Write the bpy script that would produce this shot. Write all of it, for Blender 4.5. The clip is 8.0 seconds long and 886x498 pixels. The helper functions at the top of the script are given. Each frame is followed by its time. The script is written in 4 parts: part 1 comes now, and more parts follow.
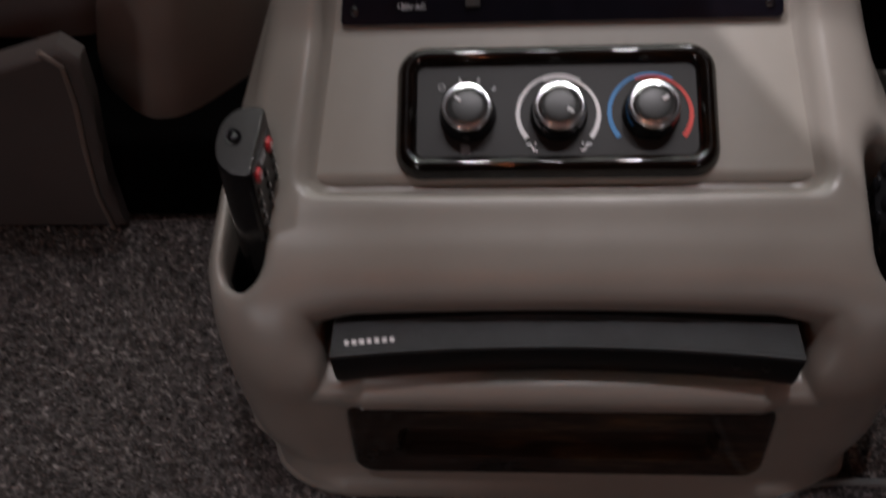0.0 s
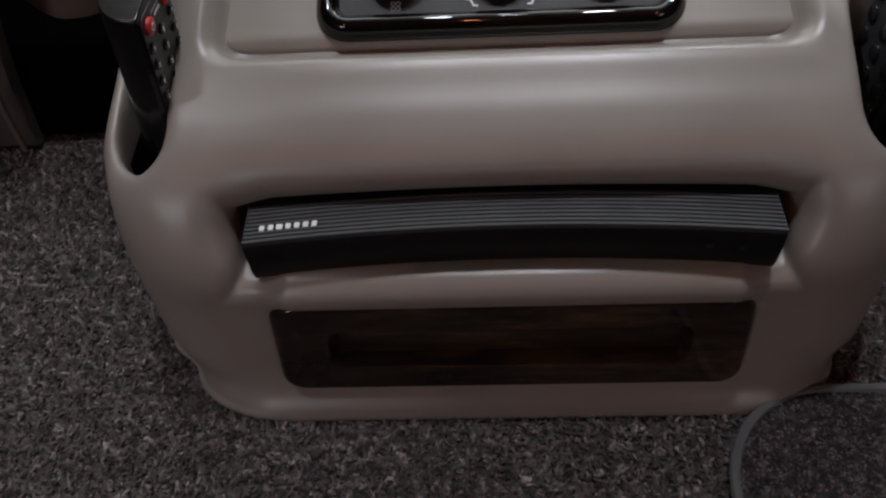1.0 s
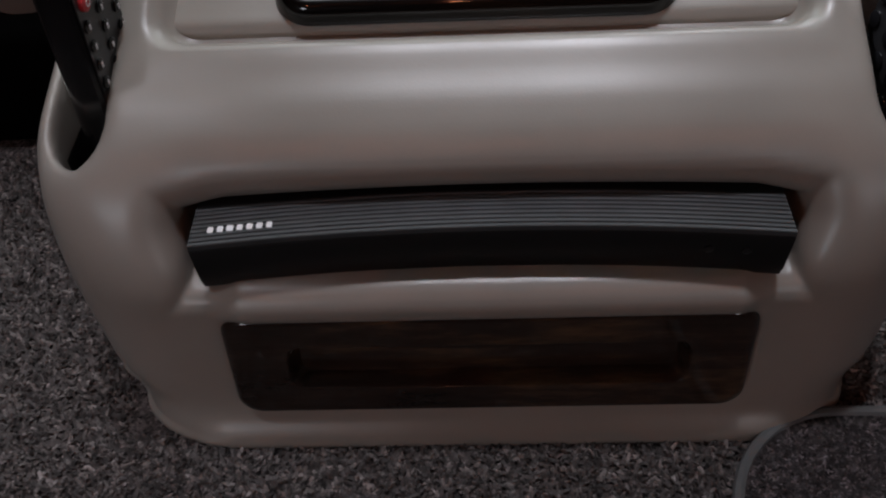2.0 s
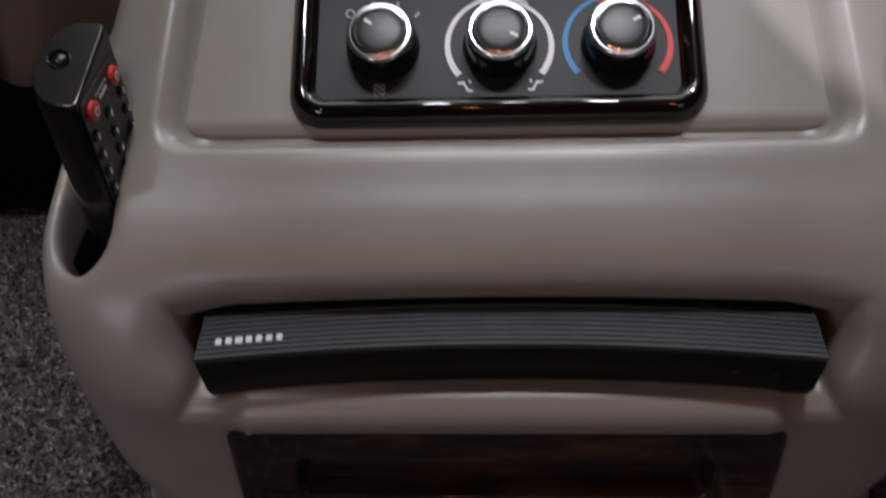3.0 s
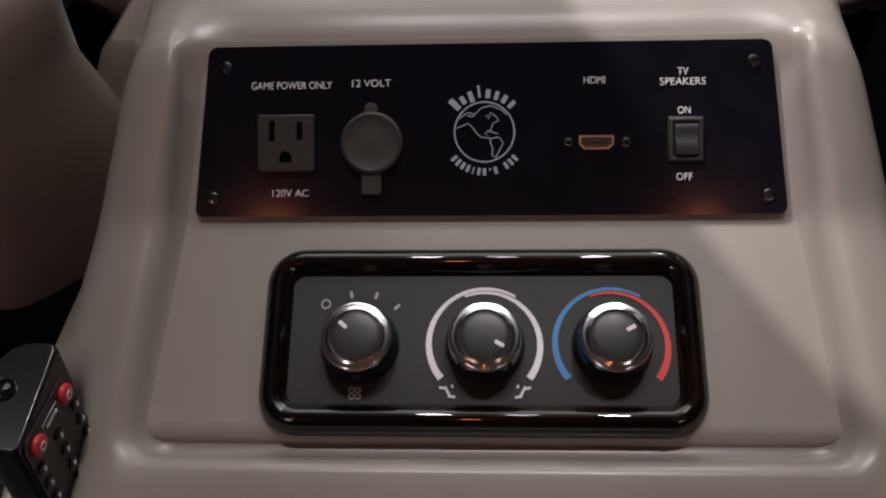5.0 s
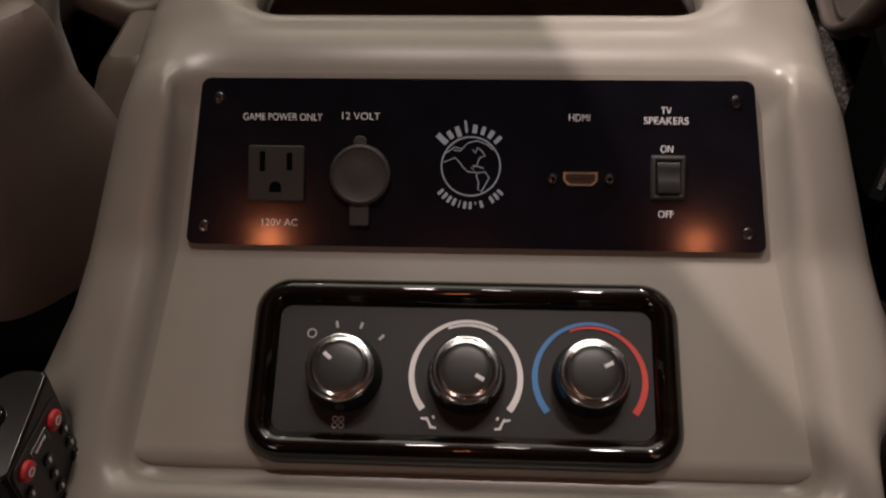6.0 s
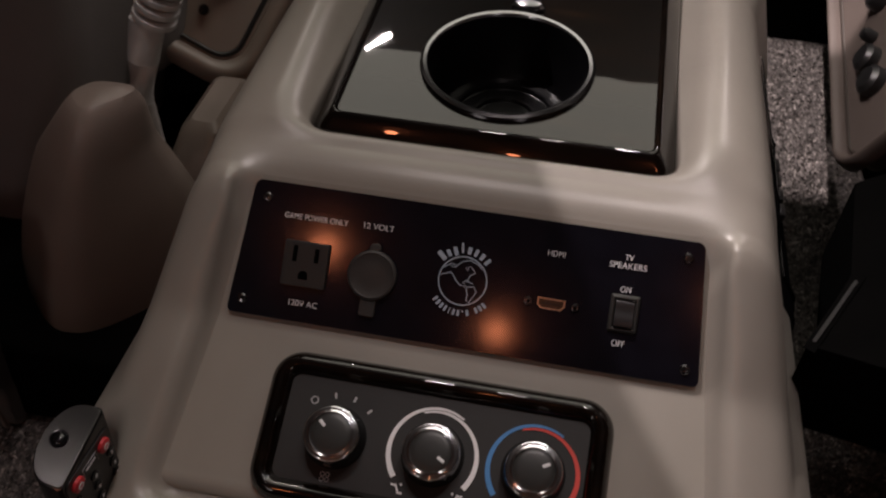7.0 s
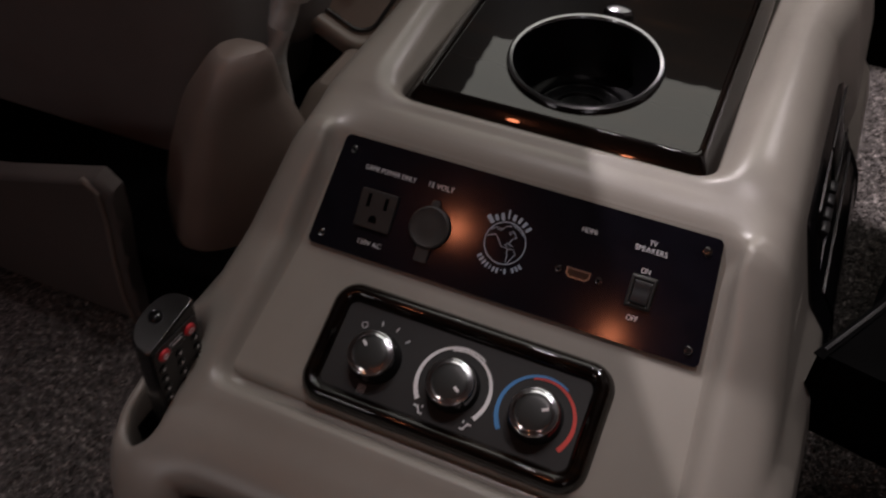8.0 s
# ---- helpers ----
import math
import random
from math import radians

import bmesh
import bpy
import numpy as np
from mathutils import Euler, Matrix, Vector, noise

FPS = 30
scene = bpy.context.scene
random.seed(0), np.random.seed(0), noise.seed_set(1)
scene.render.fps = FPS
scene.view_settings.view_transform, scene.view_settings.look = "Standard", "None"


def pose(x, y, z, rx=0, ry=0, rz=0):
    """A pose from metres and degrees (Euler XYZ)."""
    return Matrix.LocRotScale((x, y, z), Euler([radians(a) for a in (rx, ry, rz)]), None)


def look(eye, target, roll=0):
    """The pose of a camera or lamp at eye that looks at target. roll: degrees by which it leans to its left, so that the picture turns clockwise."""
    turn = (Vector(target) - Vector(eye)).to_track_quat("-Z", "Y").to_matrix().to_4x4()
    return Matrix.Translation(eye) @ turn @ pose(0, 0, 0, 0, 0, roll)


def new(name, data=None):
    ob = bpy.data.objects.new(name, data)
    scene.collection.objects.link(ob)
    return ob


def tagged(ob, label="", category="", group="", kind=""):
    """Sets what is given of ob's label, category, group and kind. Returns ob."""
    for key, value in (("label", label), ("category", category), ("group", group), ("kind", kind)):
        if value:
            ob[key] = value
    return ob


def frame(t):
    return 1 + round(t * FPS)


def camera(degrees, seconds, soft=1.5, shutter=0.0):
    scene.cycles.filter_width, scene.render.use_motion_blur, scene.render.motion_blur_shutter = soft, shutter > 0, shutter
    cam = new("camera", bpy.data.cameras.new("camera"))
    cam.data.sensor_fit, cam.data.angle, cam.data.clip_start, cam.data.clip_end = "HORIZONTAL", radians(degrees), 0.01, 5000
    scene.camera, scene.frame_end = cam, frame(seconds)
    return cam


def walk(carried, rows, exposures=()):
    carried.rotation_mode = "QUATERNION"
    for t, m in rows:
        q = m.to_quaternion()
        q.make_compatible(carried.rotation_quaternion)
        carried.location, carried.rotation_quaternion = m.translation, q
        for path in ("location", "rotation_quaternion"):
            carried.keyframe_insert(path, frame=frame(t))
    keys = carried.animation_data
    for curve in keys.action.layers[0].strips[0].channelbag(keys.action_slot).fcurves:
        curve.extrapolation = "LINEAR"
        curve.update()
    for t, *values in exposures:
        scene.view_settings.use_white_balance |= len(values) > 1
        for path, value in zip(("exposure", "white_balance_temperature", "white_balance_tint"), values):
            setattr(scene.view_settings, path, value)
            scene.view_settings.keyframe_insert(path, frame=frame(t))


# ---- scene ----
cam = camera(53.4, 8.0, soft=2.1, shutter=0.45)
# the walk: one hand-held swing over a van console, lengths in units of METRES
METRES = 0.543
BASE = pose(-0.0312, -0.2155, 0.5690, -51.568, 3.389, 2.467)
ROWS = [
    (0.0, 0.0, 0.0, 0.0, 0.0, 0.0, 0.0),
    (0.5, 0.0325, 0.0728, -0.0957, -1.18, -0.79, -0.01),
    (1.0, 0.0467, 0.1229, -0.125, -1.22, 0.16, 1.2),
    (1.2, 0.0487, 0.1514, -0.127, -1.16, 1.12, 1.49),
    (2.3, 0.071, 0.2201, -0.137, -1.98, 2.30, 0.91),
    (2.5, 0.0728, 0.228, -0.1168, -1.8, 2.48, 0.82),
    (3.0, 0.0594, 0.2286, -0.0675, -1.4, 3.31, 0.19),
    (3.5, 0.0403, 0.2477, 0.0021, -0.84, 4.96, -0.4),
    (4.0, 0.0411, 0.2653, 0.0681, -0.61, 6.02, -0.46),
    (4.5, 0.0535, 0.2621, 0.118, -1.16, 6.94, -0.24),
    (4.7, 0.0659, 0.2618, 0.1244, -1.14, 7.55, -0.29),
    (6.0, 0.0902, 0.2443, 0.1596, -1.33, 7.18, -1.48),
    (6.5, 0.1096, 0.1784, 0.1978, -0.2, 6.85, -4.31),
    (7.0, 0.1473, 0.0754, 0.242, 1.76, 7.05, -9.58),
    (7.5, 0.1886, 0.0286, 0.2268, 4.54, 6.96, -15.44),
    (8.0, 0.2871, -0.0393, 0.213, 11.17, 4.69, -19.07),
]
# stops, kelvin and tint of the camera's own balance
EXPOSURES = [(0.0, 0.10, 6600, 14), (0.5, 0.34, 6300, 11), (1.0, 0.48, 6150, 10), (2.5, 0.57, 6100, 10), (3.5, 0.48, 6350, 12), (4.5, 0.34, 6600, 14), (6.0, 0.04, 7700, 17), (6.5, -0.14, 8250, 18), (7.0, -0.38, 7350, 19), (7.5, -0.48, 7050, 19), (8.0, -0.54, 6900, 18)]
walk(cam, [(t, BASE @ pose(METRES * x, METRES * y, METRES * z, 90 + pitch, roll, yaw)) for t, x, y, z, yaw, pitch, roll in ROWS], EXPOSURES)

# ---- light ----
world = bpy.data.worlds.new("world")
scene.world = world
world.use_nodes = True
world.node_tree.nodes["Background"].inputs[0].default_value = (0.75, 0.8, 0.9, 1)
world.node_tree.nodes["Background"].inputs[1].default_value = 0.012


def area_lamp(name, m, sx, sy, watts, colour):
    data = bpy.data.lights.new(name, "AREA")
    data.shape, data.size, data.size_y, data.energy, data.color = "RECTANGLE", sx, sy, watts, colour
    ob = new(name, data)
    ob.matrix_world = m
    return ob


CEIL = 1.24
COOL, WARM = (0.98, 0.95, 0.99), (1.0, 0.30, 0.14)


def bulb(name, place, radius, watts, colour):
    data = bpy.data.lights.new(name, "POINT")
    data.shadow_soft_size, data.energy, data.color = radius, watts, colour
    ob = new(name, data)
    ob.location = place
    return ob


# panel lamp standing in for the lit headliner over the front seats, small white and amber ceiling lamps
area_lamp("headliner_glow_lamp", look((-0.03, 0.92, 1.13), (-0.03, 0.9201, 0)), 0.84, 0.76, 3.8, (0.95, 1.0, 0.92))
area_lamp("map_lamp", look((0.42, 1.24, 1.17), (0.14, 0.38, 0.30)), 0.10, 0.05, 1.9, COOL)
area_lamp("map_lamp", look((-0.37, 1.33, 1.14), (-0.10, 0.38, 0.30), 25), 0.06, 0.007, 0.5, COOL)
for lx, ly, tx, ty, lw in ((-0.09, 0.26, -0.21, 0.18, 7.8), (0.03, 0.27, 0.0, 0.18, 2.0), (0.17, 0.25, 0.22, 0.14, 10.5)):
    down = bpy.data.lights.new("ceiling_downlight", "SPOT")
    down.energy, down.color, down.spot_size, down.spot_blend, down.shadow_soft_size = lw, COOL, radians(40), 1.0, 0.025
    new("ceiling_downlight", down).matrix_world = look((lx, ly, CEIL - 0.04), (tx, ty, 0.2))
# unseen spot added to brighten the carpet left of the console
aisle = bpy.data.lights.new("aisle_fill_spot", "SPOT")
aisle.energy, aisle.color, aisle.spot_size, aisle.spot_blend, aisle.shadow_soft_size = 10.5, COOL, radians(34), 1.0, 0.03
new("aisle_fill_spot", aisle).matrix_world = look((-0.46, -0.04, CEIL - 0.04), (-0.36, -0.04, 0.0))
# added fill from behind for the console's front and flanks, no window there
area_lamp("rear_fill_lamp", look((-0.80, -1.5, 0.80), (-0.2, 0.0, 0.1)), 0.30, 0.25, 1.5, (0.97, 0.97, 1.0))
area_lamp("rear_fill_lamp", look((0.80, -1.3, 0.80), (0.2, 0.05, 0.1)), 0.25, 0.20, 0.55, (0.97, 0.97, 1.0))
for lx, ly, lw in ((-0.45, -0.80, 1.05), (-0.055, -1.00, 1.05), (0.43, -0.79, 0.7)):
    bulb("amber_ceiling_lamp", (lx, ly, CEIL - 0.04), 0.024, lw, WARM)
# added spots: one's cone rim draws the console's shadow edge, one brightens footwell carpet
for name, eye, aim, cone, blend, watts in (("cone_edge_spot", (-0.300, 0.600, 1.170), (0.3281, 0.4568, 0.4051), 40.34, 0.015, 38.0), ("footwell_fill_spot", (0.01, 0.95, 1.12), (0.29, 0.865, 0.0), 17.5, 0.3, 120.0)):
    spot = bpy.data.lights.new(name, "SPOT")
    spot.energy, spot.color, spot.spot_size, spot.spot_blend, spot.shadow_soft_size = watts, COOL, radians(cone), blend, 0.006
    new(name, spot).matrix_world = look(eye, aim)

# ---- materials ----


def mat(name):
    m = bpy.data.materials.new(name)
    m.use_nodes = True
    return m, m.node_tree.nodes, m.node_tree.links, m.node_tree.nodes["Principled BSDF"]


def ramp(nodes, links, src, stops):
    r = nodes.new("ShaderNodeValToRGB")
    while len(r.color_ramp.elements) < len(stops):
        r.color_ramp.elements.new(0.5)
    for e, (p, c) in zip(r.color_ramp.elements, stops):
        e.position, e.color = p, (*c, 1)
    links.new(src, r.inputs[0])
    return r.outputs[0]


def noise_tex(nodes, links, scale, detail=3.0, rough=0.55, stretch=None):
    co = nodes.new("ShaderNodeTexCoord")
    n = nodes.new("ShaderNodeTexNoise")
    n.inputs["Scale"].default_value, n.inputs["Detail"].default_value, n.inputs["Roughness"].default_value = scale, detail, rough
    if stretch:
        mp = nodes.new("ShaderNodeMapping")
        mp.inputs["Scale"].default_value = stretch
        links.new(co.outputs["Object"], mp.inputs[0])
        links.new(mp.outputs[0], n.inputs["Vector"])
    else:
        links.new(co.outputs["Object"], n.inputs["Vector"])
    return n.outputs[0]


def bump(nodes, links, p, src, strength, dist):
    b = nodes.new("ShaderNodeBump")
    b.inputs["Strength"].default_value, b.inputs["Distance"].default_value = strength, dist
    links.new(src, b.inputs["Height"])
    links.new(b.outputs[0], p.inputs["Normal"])


def simple(name, colour, rough=0.5, metal=0.0, coat=0.0, vary=0.12, scale=60.0, bumps=0.0, bump_scale=600.0):
    """Plain material with slight mottling and optional fine relief."""
    m, nodes, links, p = mat(name)
    lo = [c * (1 - vary) for c in colour]
    hi = [min(1, c * (1 + vary)) for c in colour]
    links.new(ramp(nodes, links, noise_tex(nodes, links, scale), ((0.3, lo), (0.7, hi))), p.inputs["Base Color"])
    p.inputs["Metallic"].default_value = metal
    p.inputs["Roughness"].default_value = rough
    p.inputs["Coat Weight"].default_value, p.inputs["Coat Roughness"].default_value = coat, 0.03
    if bumps:
        bump(nodes, links, p, noise_tex(nodes, links, bump_scale, 2.0), bumps, 0.0004)
    return m


def grained(name, colour, rough, grain=900.0, strength=0.25, gloss=0.5):
    """Soft-touch moulded plastic: pebbled grain, faint handling marks in the gloss."""
    m, nodes, links, p = mat(name)
    lo, hi = [c * 0.93 for c in colour], [c * 1.06 for c in colour]
    links.new(ramp(nodes, links, noise_tex(nodes, links, 14.0, 5.0), ((0.3, lo), (0.7, hi))), p.inputs["Base Color"])
    v = nodes.new("ShaderNodeTexVoronoi")
    co = nodes.new("ShaderNodeTexCoord")
    v.inputs["Scale"].default_value = grain
    links.new(co.outputs["Object"], v.inputs["Vector"])
    bump(nodes, links, p, v.outputs["Distance"], strength, 0.0003)
    rr = ramp(nodes, links, noise_tex(nodes, links, 30.0, 4.0), ((0.3, (rough - 0.006,) * 3), (0.7, (rough + 0.010,) * 3)))
    links.new(rr, p.inputs["Roughness"])
    p.inputs["Specular IOR Level"].default_value = gloss
    return m


def carpet_mat(name, dark, light, tufts=False):
    """Speckled pile: flecks of mixed yarn, worn lighter and darker in broad patches."""
    m, nodes, links, p = mat(name)
    mid = [(a + b) / 3 for a, b in zip(dark, light)]
    stops = ((0.0, dark), (0.45, [c * 0.6 for c in mid]), (0.72, mid), (0.9, [c * 0.7 for c in light]), (1.0, light))
    if tufts:
        geo = nodes.new("ShaderNodeNewGeometry")
        fleck = ramp(nodes, links, geo.outputs["Random Per Island"], stops)
    else:
        v = nodes.new("ShaderNodeTexVoronoi")
        co = nodes.new("ShaderNodeTexCoord")
        v.inputs["Scale"].default_value = 520.0
        links.new(co.outputs["Object"], v.inputs["Vector"])
        fleck = ramp(nodes, links, v.outputs["Color"], stops)
        bump(nodes, links, p, noise_tex(nodes, links, 380.0, 4.0, 0.7), 1.0, 0.004)
    patch = ramp(nodes, links, noise_tex(nodes, links, 140.0, 5.0, 0.65), ((0.28, (0.27, 0.24, 0.23)), (0.50, (0.92, 0.83, 0.82)), (0.72, (1.85, 1.68, 1.66))))
    mix = nodes.new("ShaderNodeMixRGB")
    mix.blend_type = "MULTIPLY"
    mix.inputs[0].default_value = 1.0
    links.new(fleck, mix.inputs[1])
    links.new(patch, mix.inputs[2])
    links.new(mix.outputs[0], p.inputs["Base Color"])
    p.inputs["Roughness"].default_value = 0.9
    p.inputs["Specular IOR Level"].default_value = 0.2
    return m


def wood_gloss(name, k=1.0, polish=0.02, lacquer=1.0, red=1.0, ripple=0.0):
    """Dark burl-look trim under thick clear lacquer."""
    m, nodes, links, p = mat(name)
    n = noise_tex(nodes, links, 9.0, 6.0, 0.65, (1.0, 5.0, 5.0))
    links.new(ramp(nodes, links, n, ((0.35, (0.002 * k, 0.0013 * k, 0.001 * k)), (0.55, (0.006 * k, 0.003 * k / red, 0.0018 * k / red ** 2)), (0.72, (0.022 * k, 0.010 * k / red, 0.004 * k / red ** 2)))), p.inputs["Base Color"])
    p.inputs["Roughness"].default_value = 0.35
    p.inputs["Specular IOR Level"].default_value = 0.05
    p.inputs["Coat Weight"].default_value, p.inputs["Coat Roughness"].default_value = lacquer, polish
    if ripple:
        bump(nodes, links, p, noise_tex(nodes, links, 20.0, 2.0), ripple, 0.001)
        links.new(p.inputs["Normal"].links[0].from_socket, p.inputs["Coat Normal"])
    return m


BEIGE = grained("taupe_moulded_plastic", (0.288, 0.263, 0.234), 0.325, strength=0.06, gloss=0.58)
FASCIA = grained("taupe_matt_plastic", (0.285, 0.262, 0.230), 0.46, strength=0.06)
BEIGE2 = grained("taupe_seat_trim_plastic", (0.225, 0.180, 0.157), 0.40)
TRIM = grained("dark_taupe_plastic", (0.105, 0.090, 0.085), 0.5)
PANEL = grained("taupe_brown_plastic", (0.085, 0.067, 0.060), 0.45)
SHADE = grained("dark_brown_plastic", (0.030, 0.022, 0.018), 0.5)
WOOD = wood_gloss("lacquered_dark_wood", 0.9, ripple=0.10)
PIANO = simple("gloss_black_lacquer", (0.006, 0.005, 0.005), 0.2, coat=1.0)
BLACK = simple("black_plastic", (0.012, 0.012, 0.013), 0.38, bumps=0.1)
BLACKG = simple("gloss_black_plastic", (0.006, 0.006, 0.007), 0.15)
PLATE = simple("satin_black_plate", (0.0065, 0.0063, 0.0100), 0.10, vary=0.2)
PLATE.node_tree.nodes["Principled BSDF"].inputs["Specular IOR Level"].default_value = 0.36
FACE = simple("charcoal_matt_face", (0.013, 0.0125, 0.0125), 0.55, bumps=0.15)
GREY = simple("dark_grey_plastic", (0.019, 0.018, 0.017), 0.5, bumps=0.15)
GREYCAP = simple("grey_rubber", (0.033, 0.029, 0.027), 0.6, bumps=0.2)
RIB = simple("brushed_grey_black", (0.052, 0.056, 0.059), 0.60, metal=0.15, vary=0.15)
CHROME = simple("chrome", (0.80, 0.80, 0.82), 0.16, metal=1.0, vary=0.04)
STEEL = simple("black_steel_screw", (0.20, 0.20, 0.21), 0.22, metal=1.0)
GOLD = simple("gold_plate", (0.82, 0.72, 0.62), 0.3, metal=1.0)
WHITE = simple("white_print", (0.86, 0.85, 0.87), 0.6, vary=0.05)
GREYP = simple("grey_print", (0.48, 0.48, 0.50), 0.6, vary=0.05)
LOGO = simple("pale_blue_print", (0.36, 0.42, 0.50), 0.6, vary=0.1)
BLUE = simple("blue_print", (0.06, 0.26, 0.58), 0.55, vary=0.05)
RED = simple("red_print", (0.72, 0.07, 0.055), 0.55, vary=0.05)
REDB = simple("red_rubber_button", (0.65, 0.04, 0.05), 0.4, vary=0.1)
CUPM = simple("gloss_charcoal_plastic", (0.005, 0.005, 0.006), 0.24)
SILVER = simple("silver_plastic", (0.60, 0.59, 0.58), 0.34, metal=0.35)
CAPM = simple("gloss_dark_silver", (0.15, 0.148, 0.145), 0.22, metal=1.0, vary=0.05)
LEATHER = grained("dark_leather", (0.185, 0.168, 0.167), 0.6, 500.0, 0.4)
CARPET = carpet_mat("grey_carpet", (0.012, 0.011, 0.011), (0.42, 0.40, 0.39))
TUFT = carpet_mat("grey_carpet_yarn", (0.105, 0.104, 0.102), (0.29, 0.285, 0.275), True)
MATT = carpet_mat("grey_mat_carpet", (0.012, 0.012, 0.012), (0.25, 0.24, 0.24))
MATTUFT = carpet_mat("grey_mat_yarn", (0.06, 0.057, 0.057), (0.20, 0.19, 0.20), True)
BROWNWOOD = wood_gloss("lacquered_brown_wood", 5.0, 0.05, 1.0, 0.78)
PIPING = simple("grey_thread_binding", (0.11, 0.11, 0.11), 0.8, bumps=0.6, bump_scale=900)
DARK = simple("dark_cabin_trim", (0.13, 0.115, 0.11), 0.8)
# black with no sheen: stands for shade and holes, also colours some dark trim
VOID = simple("lightless_black", (0.003, 0.003, 0.003), 0.9)
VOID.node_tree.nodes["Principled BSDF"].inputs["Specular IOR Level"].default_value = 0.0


# ---- helpers of this scene ----
def thing(name, label, category, group="", kind="", m=None):
    ob = tagged(new(name), label, category, group, kind)
    ob.empty_display_size = 0.02
    if m is not None:
        ob.matrix_world = m
    return ob


def finish(name, bm, material, smooth=True):
    bmesh.ops.recalc_face_normals(bm, faces=bm.faces)
    me = bpy.data.meshes.new(name)
    bm.to_mesh(me)
    bm.free()
    me.materials.append(material)
    if smooth:
        me.shade_smooth()
        me.set_sharp_from_angle(angle=radians(38))
        # broad flat faces keep their own flat shading
        for poly in me.polygons:
            if poly.loop_total > 8:
                for li in poly.loop_indices:
                    me.edges[me.loops[li].edge_index].use_edge_sharp = True
    return me


def part(name, bm, material, parent=None, label="", m=None, smooth=True):
    ob = new(name, finish(name, bm, material, smooth))
    if parent:
        ob.parent = parent
    if m is not None:
        ob.matrix_basis = m
    if label:
        ob["label"] = label
    return ob


def box(x0, x1, y0, y1, z0, z1, r=0.0, seg=3, bm=None):
    b = bmesh.new()
    bmesh.ops.create_cube(b, size=1.0)
    for v in b.verts:
        v.co = Vector(((x0 + x1) / 2 + v.co.x * (x1 - x0), (y0 + y1) / 2 + v.co.y * (y1 - y0), (z0 + z1) / 2 + v.co.z * (z1 - z0)))
    if r:
        bmesh.ops.bevel(b, geom=b.edges[:], offset=r, segments=seg, affect="EDGES", profile=0.5)
    return b if bm is None else join(bm, b)


def join(a, b):
    me = bpy.data.meshes.new("tmp")
    b.to_mesh(me)
    b.free()
    a.from_mesh(me)
    bpy.data.meshes.remove(me)
    return a


def moved(b, m):
    b.transform(m)
    return b


def rounded(w, h, r, n=6):
    """Outline of a rounded rectangle, anticlockwise."""
    out = []
    for cx, cy, a0 in ((w / 2 - r, h / 2 - r, 0), (-w / 2 + r, h / 2 - r, 90), (-w / 2 + r, -h / 2 + r, 180), (w / 2 - r, -h / 2 + r, 270)):
        for i in range(n + 1):
            a = radians(a0 + 90 * i / n)
            out.append((cx + r * math.cos(a), cy + r * math.sin(a)))
    return out


def prism(outline, z0, z1, r=0.0, seg=2):
    b = bmesh.new()
    f = b.faces.new([b.verts.new((x, y, z0)) for x, y in outline])
    ret = bmesh.ops.extrude_face_region(b, geom=[f])
    top = [v for v in ret["geom"] if isinstance(v, bmesh.types.BMVert)]
    for v in top:
        v.co.z = z1
    if r:
        edges = [e for e in b.edges if all(abs(v.co.z - z1) < 1e-9 for v in e.verts)]
        bmesh.ops.bevel(b, geom=edges, offset=r, segments=seg, affect="EDGES", profile=0.5)
    return b


def rings(loops, close=False, cap0=False, cap1=False):
    """Skin between loops of equal length; close: last loop joins the first."""
    b = bmesh.new()
    vs = [[b.verts.new(p) for p in loop] for loop in loops]
    n = len(vs[0])
    pairs = list(zip(vs, vs[1:])) + ([(vs[-1], vs[0])] if close else [])
    for p, q in pairs:
        for i in range(n):
            b.faces.new((p[i], p[(i + 1) % n], q[(i + 1) % n], q[i]))
    if cap0:
        b.faces.new(vs[0][::-1])
    if cap1:
        b.faces.new(vs[-1])
    return b


def lathe(profile, n=40, cap0=True, cap1=True):
    """Turned body about z from (radius, z) pairs."""
    return rings([[(r * math.cos(2 * math.pi * i / n), r * math.sin(2 * math.pi * i / n), z) for i in range(n)] for r, z in profile], cap0=cap0, cap1=cap1)


def arc_strip(r0, r1, a0, a1, z0, z1, n=40):
    """Flat curved bar from angle a0 to a1 (degrees, clockwise from up)."""
    loops = []
    for i in range(n + 1):
        a = radians(90 - a0 - (a1 - a0) * i / n)
        c, s = math.cos(a), math.sin(a)
        loops.append([(r0 * c, r0 * s, z0), (r1 * c, r1 * s, z0), (r1 * c, r1 * s, z1), (r0 * c, r0 * s, z1)])
    return rings(loops, cap0=True, cap1=True)


def tube(points, radius, n=10, closed=False):
    """Round tube along points; radius may be a list."""
    pts = [Vector(p) for p in points]
    rad = radius if isinstance(radius, (list, tuple)) else [radius] * len(pts)
    loops, up = [], Vector((0.13, 0.21, 0.97))
    for i, p in enumerate(pts):
        d = (pts[(i + 1) % len(pts)] - pts[i - 1]) if closed else (pts[min(i + 1, len(pts) - 1)] - pts[max(i - 1, 0)])
        d.normalize()
        a = d.cross(up).normalized()
        c = a.cross(d)
        loops.append([p + rad[i] * (math.cos(2 * math.pi * k / n) * a + math.sin(2 * math.pi * k / n) * c) for k in range(n)])
    return rings(loops, close=closed, cap0=not closed, cap1=not closed)


